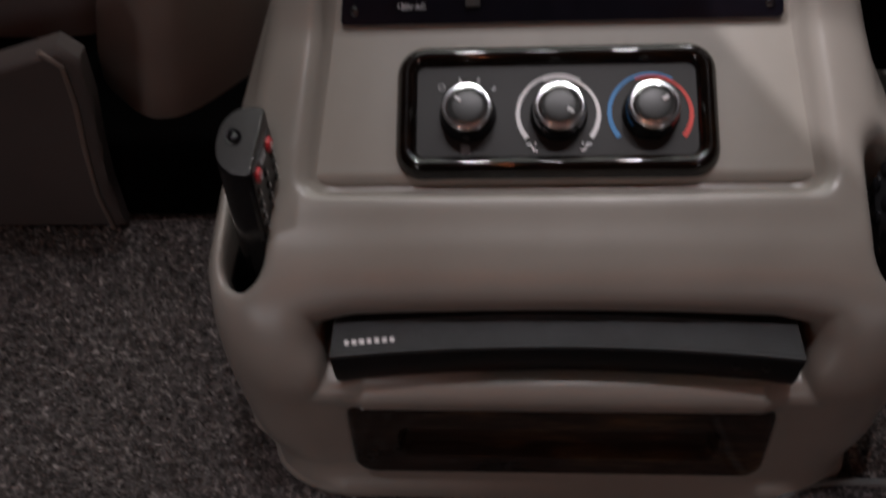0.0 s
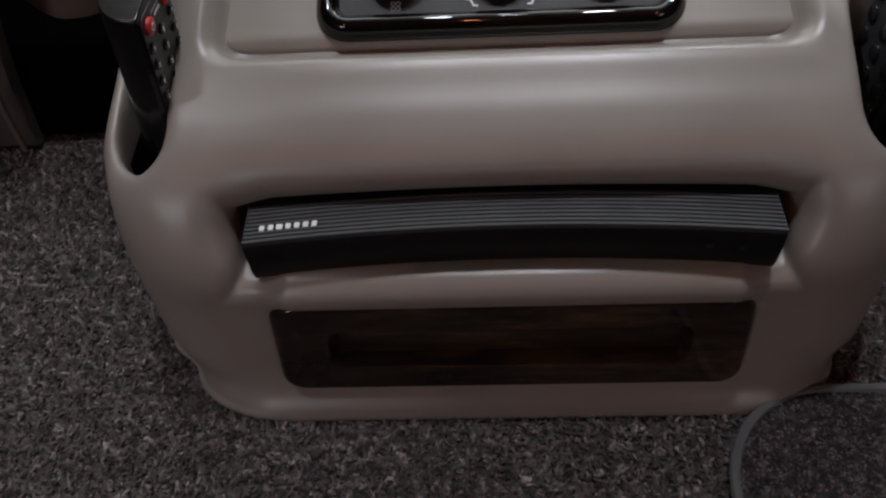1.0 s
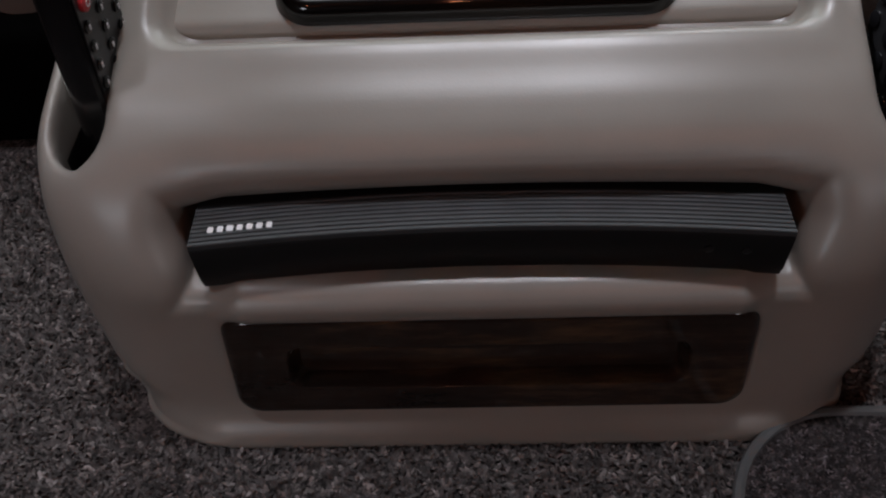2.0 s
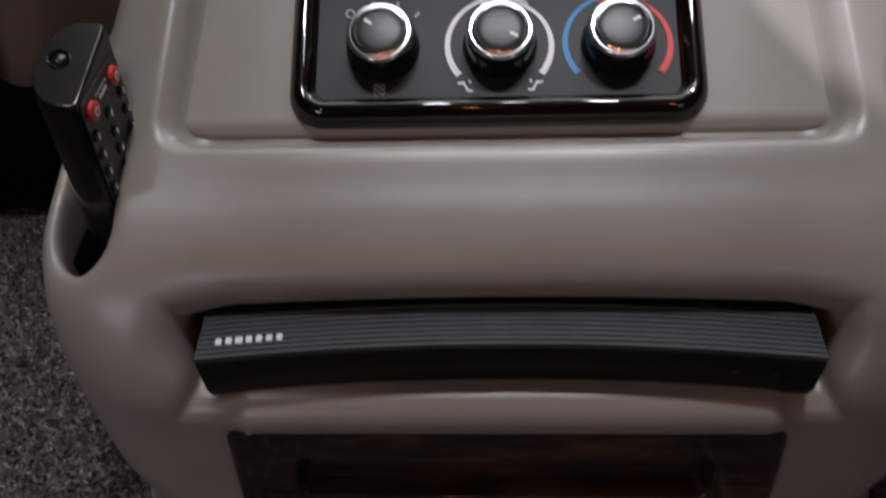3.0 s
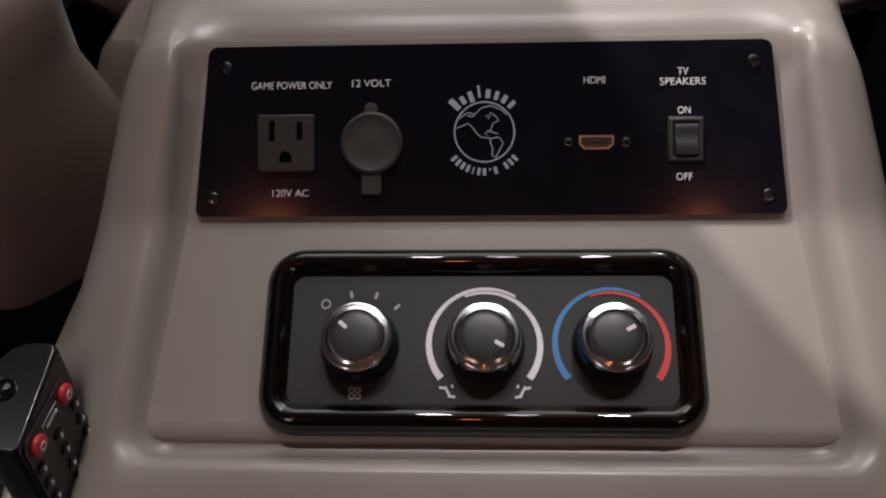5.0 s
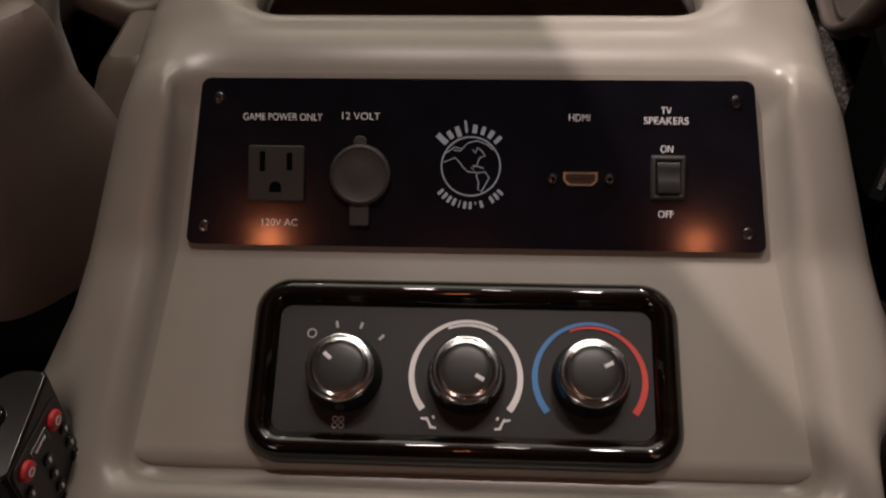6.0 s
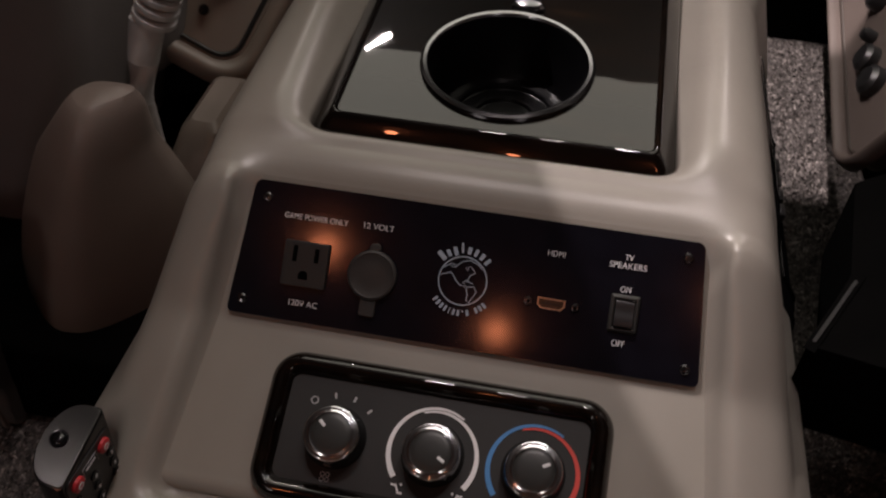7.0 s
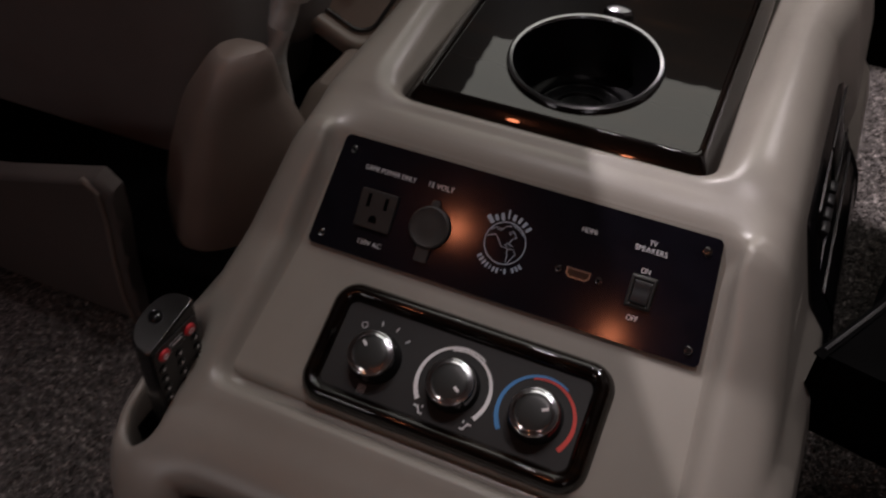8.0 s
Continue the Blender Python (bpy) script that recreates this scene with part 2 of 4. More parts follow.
def text_mesh(name, s, size, material, parent, m, depth=0.00015, space=1.0):
    cu = bpy.data.curves.new(name, "FONT")
    cu.body, cu.size, cu.align_x, cu.align_y, cu.extrude = s, size, "CENTER", "CENTER", depth
    cu.space_character, cu.offset = space, -0.006 * size
    tmp = bpy.data.objects.new("tmp_text", cu)
    scene.collection.objects.link(tmp)
    me = bpy.data.meshes.new_from_object(tmp.evaluated_get(bpy.context.evaluated_depsgraph_get()))
    bpy.data.objects.remove(tmp)
    bpy.data.curves.remove(cu)
    me.name = name
    me.materials.clear()
    me.materials.append(material)
    ob = new(name, me)
    ob.parent, ob.matrix_basis = parent, m
    return ob


# ---- moulded body from a distance field ----
H = 0.002


def smax(a, b, k):
    h = np.maximum(k - np.abs(a - b), 0) / k
    return np.maximum(a, b) + h * h * k * 0.25


def poly_dist(px, py, pts):
    """Signed distance to a closed polygon, negative inside."""
    d = np.full(px.shape, 1e9)
    s = np.ones(px.shape)
    n = len(pts)
    for i in range(n):
        ax, ay = pts[i]
        bx, by = pts[i - 1]
        ex, ey, wx, wy = bx - ax, by - ay, px - ax, py - ay
        t = np.clip((wx * ex + wy * ey) / (ex * ex + ey * ey), 0, 1)
        d = np.minimum(d, (wx - ex * t) ** 2 + (wy - ey * t) ** 2)
        c1, c2, c3 = py >= ay, py < by, ex * wy > ey * wx
        s = np.where((c1 & c2 & c3) | (~c1 & ~c2 & ~c3), -s, s)
    return s * np.sqrt(d)


def blur(f, sigma, axes):
    taps = int(3 * sigma) + 1
    w = np.exp(-0.5 * (np.arange(-taps, taps + 1) / sigma) ** 2)
    w /= w.sum()
    for ax in axes:
        pad = [(0, 0)] * f.ndim
        pad[ax] = (taps, taps)
        g = np.pad(f, pad, mode="edge")
        out = np.zeros_like(f)
        for i, wi in enumerate(w):
            sl = [slice(None)] * f.ndim
            sl[ax] = slice(i, i + f.shape[ax])
            out += wi.astype(f.dtype) * g[tuple(sl)]
        f = out
    return f


def surface_net(f, x, y, z):
    """Quads on the zero level of a sampled field."""
    ins = f < 0
    nx, ny, nz = f.shape
    corner = [(a, b, c) for a in (0, 1) for b in (0, 1) for c in (0, 1)]
    cnt = sum(ins[a:nx - 1 + a, b:ny - 1 + b, c:nz - 1 + c].astype(np.int8) for a, b, c in corner)
    ii, jj, kk = np.nonzero((cnt > 0) & (cnt < 8))
    idx = np.full((nx - 1, ny - 1, nz - 1), -1, dtype=np.int32)
    idx[ii, jj, kk] = np.arange(len(ii))
    val = {c: f[ii + c[0], jj + c[1], kk + c[2]] for c in corner}
    acc, num = np.zeros((len(ii), 3)), np.zeros(len(ii))
    for p in corner:
        for ax in range(3):
            if p[ax] == 0:
                q = tuple(1 if i == ax else p[i] for i in range(3))
                cross = (val[p] < 0) != (val[q] < 0)
                t = np.where(cross, val[p] / np.where(cross, val[p] - val[q], 1), 0)
                for i in range(3):
                    acc[:, i] += np.where(cross, p[i] + (t if i == ax else 0), 0)
                num += cross
    v = acc / num[:, None]
    h = x[1] - x[0]
    co = np.stack([x[0] + (ii + v[:, 0]) * h, y[0] + (jj + v[:, 1]) * h, z[0] + (kk + v[:, 2]) * h], 1)
    quads = []
    for ax in range(3):
        lo = [slice(1, -1)] * 3
        hi = [slice(1, -1)] * 3
        lo[ax], hi[ax] = slice(0, -1), slice(1, None)
        a, b = ins[tuple(lo)], ins[tuple(hi)]
        e = np.argwhere(a != b)
        flip = a[a != b]
        for i in range(3):
            if i != ax:
                e[:, i] += 1
        u, w = [i for i in range(3) if i != ax]
        c = []
        for du, dw in ((1, 1), (0, 1), (0, 0), (1, 0)):
            g = e.copy()
            g[:, u] -= du
            g[:, w] -= dw
            c.append(idx[g[:, 0], g[:, 1], g[:, 2]])
        q = np.stack(c, 1)
        rev = flip if ax != 1 else ~flip
        q[~rev] = q[~rev][:, ::-1]
        quads.append(q)
    return co, np.concatenate(quads)


def console_mesh():
    x = np.arange(-0.245, 0.2451, H, dtype=np.float32)
    y = np.arange(0.0, 0.70, H, dtype=np.float32)
    z = np.arange(-0.0075, 0.37, H, dtype=np.float32)
    Y, Z = np.meshgrid(y, z, indexing="ij")
    profile = [(0.0200, -0.1), (0.0196, 0.005), (0.0212, 0.0115), (0.0285, 0.0165), (0.0320, 0.026), (0.0410, 0.086), (0.0418, 0.104), (0.0465, 0.118), (0.0640, 0.130), (0.0668, 0.140), (0.0695, 0.150), (0.0745, 0.1595), (0.0835, 0.1685), (0.0975, 0.1770), (0.110, 0.1823),
               (0.1275, 0.1885), (0.150, 0.2010), (0.218, 0.2375), (0.267, 0.2915), (0.285, 0.301), (0.302, 0.307), (0.335, 0.313), (0.42, 0.321), (0.9, 0.35), (0.9, -0.1)]
    prof = blur(poly_dist(Y, Z, profile).astype(np.float32), 2.0, (0, 1))
    # beside the player bay the front sweeps down without the overhanging lip
    plain = [p for p in profile if not (0.120 < p[1] < 0.170)]
    plain[8:8] = [(0.0520, 0.130), (0.0600, 0.144), (0.0690, 0.1555), (0.0800, 0.1655)]
    beside = blur(poly_dist(Y, Z, plain).astype(np.float32), 3.0, (0, 1))
    # half-width by height, narrower at the front corners
    wz = np.interp(Z, [0.0, 0.014, 0.08, 0.15, 0.180, 0.202, 0.222, 0.295, 0.36], [0.222, 0.209, 0.219, 0.214, 0.2065, 0.191, 0.185, 0.164, 0.145]) + 0.010 * np.clip((Y - 0.50) / 0.05, 0, 1) * np.clip((Z - 0.20) / 0.03, 0, 1)
    front = np.interp(Y, [0.0, 0.022, 0.035, 0.075, 0.10, 0.7], [0.166, 0.178, 0.187, 0.2145, 0.23, 0.23])
    # stepped foot behind the front corners
    foot = np.interp(Y, [0.0, 0.022, 0.030, 0.042, 0.058, 0.064, 0.070, 0.082, 0.10, 0.7], [0.158, 0.168, 0.178, 0.187, 0.192, 0.200, 0.211, 0.217, 0.23, 0.23])
    front = front + (foot - front) * np.clip((0.040 - Z) / 0.016, 0, 1)
    k = 0.02
    h = np.maximum(k - np.abs(wz - front), 0) / k
    width = np.minimum(wz, front) - h * h * k * 0.25
    # shallow valley between the front corner and the flank, thin flange along the floor
    width = width - 0.0042 * np.exp(-(((Y - 0.066 - 0.16 * Z) / 0.0085) ** 2)) * np.clip((0.165 - Z) / 0.05, 0, 1) * np.clip((Z - 0.004) / 0.02, 0.4, 1)
    width = blur(width.astype(np.float32), 1.3, (0, 1)) + 0.0032 * np.clip((0.0085 - Z) / 0.003, 0, 1)
    X = np.abs(x)[:, None, None]
    side = (X - width[None]) * 0.93
    mix = np.clip((X - 0.134) / 0.030, 0, 1)
    f = smax(prof[None] + mix * mix * (3 - 2 * mix) * (beside - prof)[None], side, 0.030)
    Y3, Z3 = Y[None], Z[None]
    # sunk field for the climate bezel and socket plate
    floor = np.interp(Y, [0.0, 0.138, 0.226, 0.282, 0.4], [0.1185, 0.1862, 0.2290, 0.2870, 0.409])
    above = (floor - 0.0050 * np.clip((0.284 - Y) / 0.012, 0, 1) - Z) * 0.80
    wr = np.interp(Y, [0.12, 0.138, 0.228, 0.262, 0.285], [0.1530, 0.1520, 0.1440, 0.1385, 0.1390])
    low = -((Y - 0.1310) * 0.89 + (Z - 0.1825) * 0.45)
    high = Y - 0.330
    cut = np.maximum(smax(np.broadcast_to(above, above.shape), low, 0.006), high)[None]
    cut = smax(cut + 0 * X, X - wr[None], 0.020)
    # raised bead round the sunk field
    bead = np.clip((0.262 - Y3) / 0.03, 0, 1) * np.exp(-(((cut - 0.0056) / np.where(cut < 0.0056, 0.0034, 0.0110)) ** 2))
    f = f - 0.0019 * bead
    # sharp round the fascia, a broad roll where the field runs out above the socket plate
    f = smax(f, -cut, 0.0045 + 0.0235 * np.clip((Y3 - 0.278) / 0.022, 0, 1))
    # tray well
    flare = np.clip(Z - 0.300, 0, 0.03)
    well = np.maximum(np.maximum(0.3175 - 0.5 * flare - Y, 0.270 - Z), Y - 0.66)[None]
    well = smax(well + 0 * X, (X - (np.interp(Y, [0.31, 0.6], [0.1095, 0.1075]) + 0.8 * flare)[None]) * 0.85, 0.016)
    f = smax(f, -well, 0.010)
    # disc player bay, its roof arched
    arch = 0.004 * (1 - (X / 0.139) ** 2)
    bay = np.maximum(np.maximum(Y3 - 0.27, X - 0.1415), np.maximum(0.1062 - Z3, (Z3 - (0.1352 + arch + 0.8 * np.maximum(0.072 - Y3, 0))) * 0.85))
    f = smax(f, -bay, 0.022 - 0.006 * np.clip((X - 0.122) / 0.016, 0, 1))
    # rounded sill under the player
    bar = np.sqrt((Y3 - 0.0500) ** 2 + (Z3 - 0.0958) ** 2) + 0.9 * np.maximum(X - 0.118, 0) - 0.0105
    kb = 0.016
    hb = np.maximum(kb - np.abs(f - bar), 0) / kb
    f = np.minimum(f, bar) - hb * hb * kb * 0.25
    # lower pocket
    pocket = np.maximum(smax(np.abs(Z3 - 0.0598) - 0.0305 + 0 * X, X - 0.1290 + 0 * Z3, 0.016), Y3 - 0.10)
    f = smax(f, -pocket, 0.004)
    # remote slots in the shoulders
    slot = smax(np.abs(X - 0.186) - 0.0135 + 0 * Y3, np.abs(Y3 - 0.121) - 0.0435 + 0 * X, 0.024)
    slot = np.maximum(slot, 0.075 - Z3)
    f = smax(f, -slot, 0.008)
    # sleeve for the cup
    hole = np.maximum(np.sqrt(X ** 2 + (Y3 - 0.399) ** 2) - 0.053, 0.205 - Z3)
    f = np.maximum(f, -hole)
    f = np.maximum(f, -Z3 + 0.0005)
    # the roll between the socket plate and the tray is blended smooth
    j0, j1, k0 = int(0.250 / H), int(0.330 / H), int(0.245 / H)
    block = f[:, j0:j1, k0:]
    yy = y[j0:j1][None, :, None]
    ease = np.clip((yy - 0.274) / 0.012, 0, 1) * np.clip((0.3165 - yy) / 0.010, 0, 1)
    f = f.astype(np.float32)
    f[:, j0:j1, k0:] = block + ease * (blur(block.astype(np.float32), 4.0, (0, 1, 2)) - block)
    co, quads = surface_net(f.astype(np.float32), x, y, z)
    me = bpy.data.meshes.new("body")
    me.from_pydata(co, [], quads)
    me.update()
    me.materials.append(BEIGE)
    me.shade_smooth()
    return me


# ---- cabin ----
def slab(name, x0, x1, y0, y1, z0, z1, material, label, category):
    ob = part(name, box(x0, x1, y0, y1, z0, z1), material, smooth=False)
    return tagged(ob, label, category, kind="structure")


slab("floor", -1.0, 1.0, -2.2, 2.0, -0.05, 0.0, CARPET, "speckled dark grey carpeted van floor", "floor")
slab("ceiling", -1.06, 1.06, -2.26, 1.96, CEIL, CEIL + 0.05, DARK, "dark cloth van headliner", "ceiling")
slab("wall_left", -1.06, -1.0, -2.2, 2.0, -0.05, 1.24, DARK, "dark van side wall trim", "wall")
slab("wall_right", 1.0, 1.06, -2.2, 2.0, -0.05, 1.24, DARK, "dark van side wall trim", "wall")
slab("wall_rear", -1.06, 1.06, -2.26, -2.2, -0.05, 1.24, DARK, "dark van rear wall trim", "wall")
# unseen lightless sheet and front wall, added to darken the tray's reflection
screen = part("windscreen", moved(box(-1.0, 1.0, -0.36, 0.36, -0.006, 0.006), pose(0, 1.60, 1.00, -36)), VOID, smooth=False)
tagged(screen, "unseen black sheet in place of the windscreen and night", "windscreen", kind="structure")
slab("wall_front", -1.06, 1.06, 1.9, 1.96, -0.05, 1.24, VOID, "unseen black wall closing the cabin front", "wall")

# added block in lightless black: the footwell goes dark from here on
slab("footwell_dark_block", 0.16, 0.60, 1.03, 1.09, 0.001, 0.50, VOID, "black block added for the dark end of the footwell", "dashboard")

# ---- console ----
console = thing("console", "taupe moulded plastic van console standing on carpet", "console")
body = new("body", console_mesh())
body.parent = console


def fascia_mesh():
    """Flat insert that bends between the climate field and the socket field, its edge rounded over."""
    rows = []
    r = 0.008
    path = [(0.138, 0.1862), (0.226, 0.2290), (0.284, 0.2890)]
    vs = []
    for (y0, z0), (y1, z1) in zip(path, path[1:]):
        m = 24
        ln = math.hypot(y1 - y0, z1 - z0)
        for i in range(m + 1):
            vs.append((y0 + (y1 - y0) * i / m, z0 + (z1 - z0) * i / m, (-(z1 - z0) / ln, (y1 - y0) / ln)))
    first = vs[0]
    for i in range(7):
        t = i / 6
        vs.insert(i, (first[0] + 0.0078 * t * t * 0.89, first[1] + 0.0078 * t * t * 0.437, first[2]))
    vs = sorted(vs, key=lambda v: v[0])
    loops = []
    for y, z, (ny, nz) in vs:
        d = (y - 0.138) / 0.89
        w = float(np.interp(y, [0.138, 0.228, 0.285], [0.1488, 0.1420, 0.1292]))
        if d < r:
            w -= r - math.sqrt(max(r * r - (r - d) ** 2, 0))
        e = -0.0026 * max(0.0, 1 - d / 0.0060) ** 2
        sec = [(-w, -0.005), (-w, e - 0.0020), (-w + 0.0010, e - 0.0010), (-w + 0.0024, e - 0.0003), (-w + 0.0042, e)] + [(-w + 0.0042 + (2 * w - 0.0084) * k / 8, e) for k in range(1, 8)] + [(w - 0.0042, e), (w - 0.0024, e - 0.0003), (w - 0.0010, e - 0.0010), (w, e - 0.0020), (w, -0.005)]
        loops.append([(x, y + ny * h, z + nz * h) for x, h in sec])
    b = bmesh.new()
    gv = [[b.verts.new(p) for p in loop] for loop in loops]
    for p, q in zip(gv, gv[1:]):
        for i in range(len(p) - 1):
            b.faces.new((p[i], p[i + 1], q[i + 1], q[i]))
    low = [b.verts.new((v.co.x, v.co.y - 0.0004, v.co.z - 0.006)) for v in gv[0]]
    for i in range(len(low) - 1):
        b.faces.new((low[i], low[i + 1], gv[0][i + 1], gv[0][i]))
    bmesh.ops.remove_doubles(b, verts=b.verts, dist=1e-6)
    return b


part("fascia", fascia_mesh(), FASCIA, console, "taupe flat control fascia")

# black side panel let into the flank beside the passenger footwell
def flank_x(z):
    return float(np.interp(z, [0.0, 0.014, 0.08, 0.15, 0.180, 0.202, 0.222, 0.295], [0.219, 0.212, 0.221, 0.214, 0.2065, 0.191, 0.185, 0.164]))


def flank_panel():
    loops = []
    for i in range(25):
        z = 0.030 + 0.250 * i / 24
        x = flank_x(z) + 0.0035 - (0.006 if i in (0, 24) else 0.0)
        y0 = 0.352 - 0.02 * (i / 24)
        loops.append([(x - 0.002, y0, z), (x, y0 + 0.003, z), (x, 0.545, z), (x - 0.012, 0.55, z), (x - 0.012, y0, z)])
    return rings(loops, cap0=True, cap1=True)


flank = part("side_panel", flank_panel(), BLACKG, console, "gloss black side panel")
for y0, y1, z0, z1 in ((0.362, 0.432, 0.215, 0.262), (0.438, 0.535, 0.215, 0.262), (0.362, 0.535, 0.060, 0.195)):
    zs = [z0 + (z1 - z0) * i / 8 for i in range(9)]
    edge = [(y0, z) for z in zs] + [(y1, z) for z in zs[::-1]]
    part("panel_frame", tube([(flank_x(z) + 0.0035, y, z) for y, z in edge], 0.0016, 6, True), CAPM, flank, "bright moulded panel edge")
for i in range(4):
    part("panel_button", moved(box(-0.003, 0.003, -0.006, 0.006, -0.006, 0.006, 0.0015, 2), pose(flank_x(0.238) + 0.004, 0.374 + 0.0155 * i, 0.238, 0, 15)), BLACK, flank, "small black button")

# climate bezel, tilted with its field
BZ = pose(0, 0.1758, 0.2048, 25.9)
bezel = part("climate_panel", prism(rounded(0.170, 0.060, 0.004), 0.0002, 0.0032), FACE, console, "charcoal climate control face", BZ)


def ring_frame(w0, h0, r0, w1, h1, r1, top, n=8):
    """Rounded frame: half-round section between an outer and an inner outline."""
    loops = []
    m = 10
    for i in range(m + 1):
        u = i / m
        zz = top * math.sin(math.pi * min(max(u, 0.0), 1.0)) ** 0.55 if 0 < u < 1 else 0.0
        w, h, r = w0 + (w1 - w0) * u, h0 + (h1 - h0) * u, r0 + (r1 - r0) * u
        loops.append([(x, y, max(zz, 0.0)) for x, y in rounded(w, h, r, n)])
    return rings(loops)


part("bezel_ring", ring_frame(0.1905, 0.0830, 0.0175, 0.1635, 0.0550, 0.005, 0.0095), WOOD, bezel, "gloss dark wood bezel", pose(-0.0025, 0.0008, 0.0))
FACE_Z = 0.0032


DOME = simple("satin_charcoal_cap", (0.026, 0.027, 0.026), 0.36, bumps=0.05)


def dial(x, turn):
    k = part("knob", lathe([(0.0170, 0.0), (0.0170, 0.0016), (0.0164, 0.0034), (0.0156, 0.0105), (0.0149, 0.0126), (0.0136, 0.0134)], 56, cap1=True), BLACKG, bezel, "black climate knob with chrome ring", pose(x, -0.002, FACE_Z))
    part("chrome_ring", lathe([(0.0140, 0.0126), (0.0147, 0.0134), (0.0149, 0.0142), (0.0147, 0.0149), (0.0142, 0.0154), (0.0136, 0.0156), (0.0130, 0.0155), (0.0122, 0.0157), (0.0116, 0.0162), (0.0112, 0.0163), (0.0110, 0.0160), (0.0109, 0.0146)], 56, False, False), CHROME, k, "bright chrome ring")
    part("cap", lathe([(0.0110, 0.0140), (0.0109, 0.0152), (0.0104, 0.0155), (0.0080, 0.01585), (0.0040, 0.01605), (0.0004, 0.01612)], 56), DOME, k, "charcoal domed cap")
    part("pointer", moved(box(-0.0009, 0.0009, 0.0048, 0.0090, 0.0152, 0.0163, 0.0002, 1), pose(0, 0, 0, 0, 0, -turn)), WHITE, k, "white pointer line")
    return k


def crescent(r_in, w0, w1, a0, a1, n=44):
    """Printed arc whose width runs from w0 to w1."""
    loops = []
    for i in range(n + 1):
        u = i / n
        a = radians(90 - a0 - (a1 - a0) * u)
        c, s = math.cos(a), math.sin(a)
        r0, r1 = r_in(u), r_in(u) + w0 + (w1 - w0) * u
        loops.append([(r0 * c, r0 * s, 0), (r1 * c, r1 * s, 0), (r1 * c, r1 * s, 0.0003), (r0 * c, r0 * s, 0.0003)])
    return rings(loops, cap0=True, cap1=True)


for x, turn in ((-0.0545, -50), (-0.0008, 120), (0.0530, 62)):
    dial(x, turn)
PR = FACE_Z + 0.0001
for x, first, second in ((-0.0008, WHITE, WHITE), (0.0530, BLUE, RED)):
    part("printed_arc", crescent(lambda u: 0.0222 + 0.0024 * u, 0.0030, 0.0010, -128, 32), first, bezel, "printed scale arc", pose(x, -0.002, PR))
    part("printed_arc", crescent(lambda u: 0.0225 - 0.0003 * u, 0.0010, 0.0030, -22, 128), second, bezel, "printed scale arc", pose(x, -0.002, PR + 0.0001))
# fan scale: ring and three ticks, fan sign below
part("scale_mark", lathe([(0.0016, 0), (0.0022, 0), (0.0022, 0.0003), (0.0016, 0.0003), (0.0016, 0)], 20, False, False), GREYP, bezel, "printed scale mark", pose(-0.0545 - 0.0158, -0.002 + 0.018, PR))
for a in (-12, 16, 43):
    part("scale_mark", moved(box(-0.0006, 0.0006, 0.0212, 0.0243, 0, 0.0003), pose(0, 0, 0, 0, 0, -a)), GREYP, bezel, "", pose(-0.0545, -0.002, PR), smooth=False)
fan = bmesh.new()
for i in range(4):
    join(fan, moved(lathe([(0.0008, 0), (0.0014, 0), (0.0014, 0.0003), (0.0008, 0.0003), (0.0008, 0)], 10, False, False), pose(0, 0, 0, 0, 0, 45 + 90 * i) @ pose(0.0019, 0, 0)))
part("fan_sign", fan, GREYP, bezel, "printed fan sign", pose(-0.0558, -0.0232, PR))
for sx in (-1, 1):
    sign = bmesh.new()
    for x0, y0, a, ln in ((0.0, 0.0, 62 * sx, 0.0050), (0.0018 * sx, 0.0014, 10 * sx, 0.0034), (-0.0018 * sx, -0.0022, 5 * sx, 0.0030), (-0.002 * sx, 0.0022, 70 * sx, 0.0014)):
        join(sign, moved(box(-ln / 2, ln / 2, -0.0005, 0.0005, 0, 0.0003), pose(x0, y0, 0, 0, 0, a)))
    part("vent_sign", sign, WHITE, bezel, "printed air vent sign", pose(-0.0008 + sx * 0.0158, -0.0222, PR), smooth=False)

# ---- socket plate ----
PL = pose(0, 0.2548, 0.2592, 46.4)


def plate_outline(wb, wt, h, r, n=5):
    out = []
    for x, y in rounded(2.0, h, r, n):
        w = wb + (wt - wb) * (y / h + 0.5)
        out.append((math.copysign(w / 2 - (1 - abs(x)), x), y))
    return out


plate = part("socket_plate", prism(plate_outline(0.267, 0.2525, 0.0775, 0.004), 0.0, 0.0026), PLATE, console, "satin black socket plate with white lettering", PL)
PZ = 0.0027


def screw_mesh(r):
    b = lathe([(r, 0), (r, 0.0004), (r * 0.8, 0.0011), (r * 0.3, 0.0014), (0.0002, 0.0014)], 16)
    return b


for x, y in ((-0.1185, 0.0293), (0.1185, 0.0293), (-0.125, -0.0303), (0.125, -0.0303)):
    sc = part("screw", screw_mesh(0.0028), STEEL, plate, "black screw", pose(x, y, PZ - 0.0002))
    part("cross_slot", join(box(-0.0014, 0.0014, -0.0003, 0.0003, 0.00125, 0.0016), box(-0.0003, 0.0003, -0.0014, 0.0014, 0.00125, 0.0016)), BLACKG, sc, "", pose(0, 0, 0, 0, 0, 30), smooth=False)


def lettering(s, x, y, width, size=0.0047, parent=None, z=PZ):
    ob = text_mesh("lettering", s, size, WHITE, parent or plate, pose(x, y, z))
    xs = [v.co.x for v in ob.data.vertices]
    k = width / (max(xs) - min(xs))
    for v in ob.data.vertices:
        v.co.x *= k
    return ob


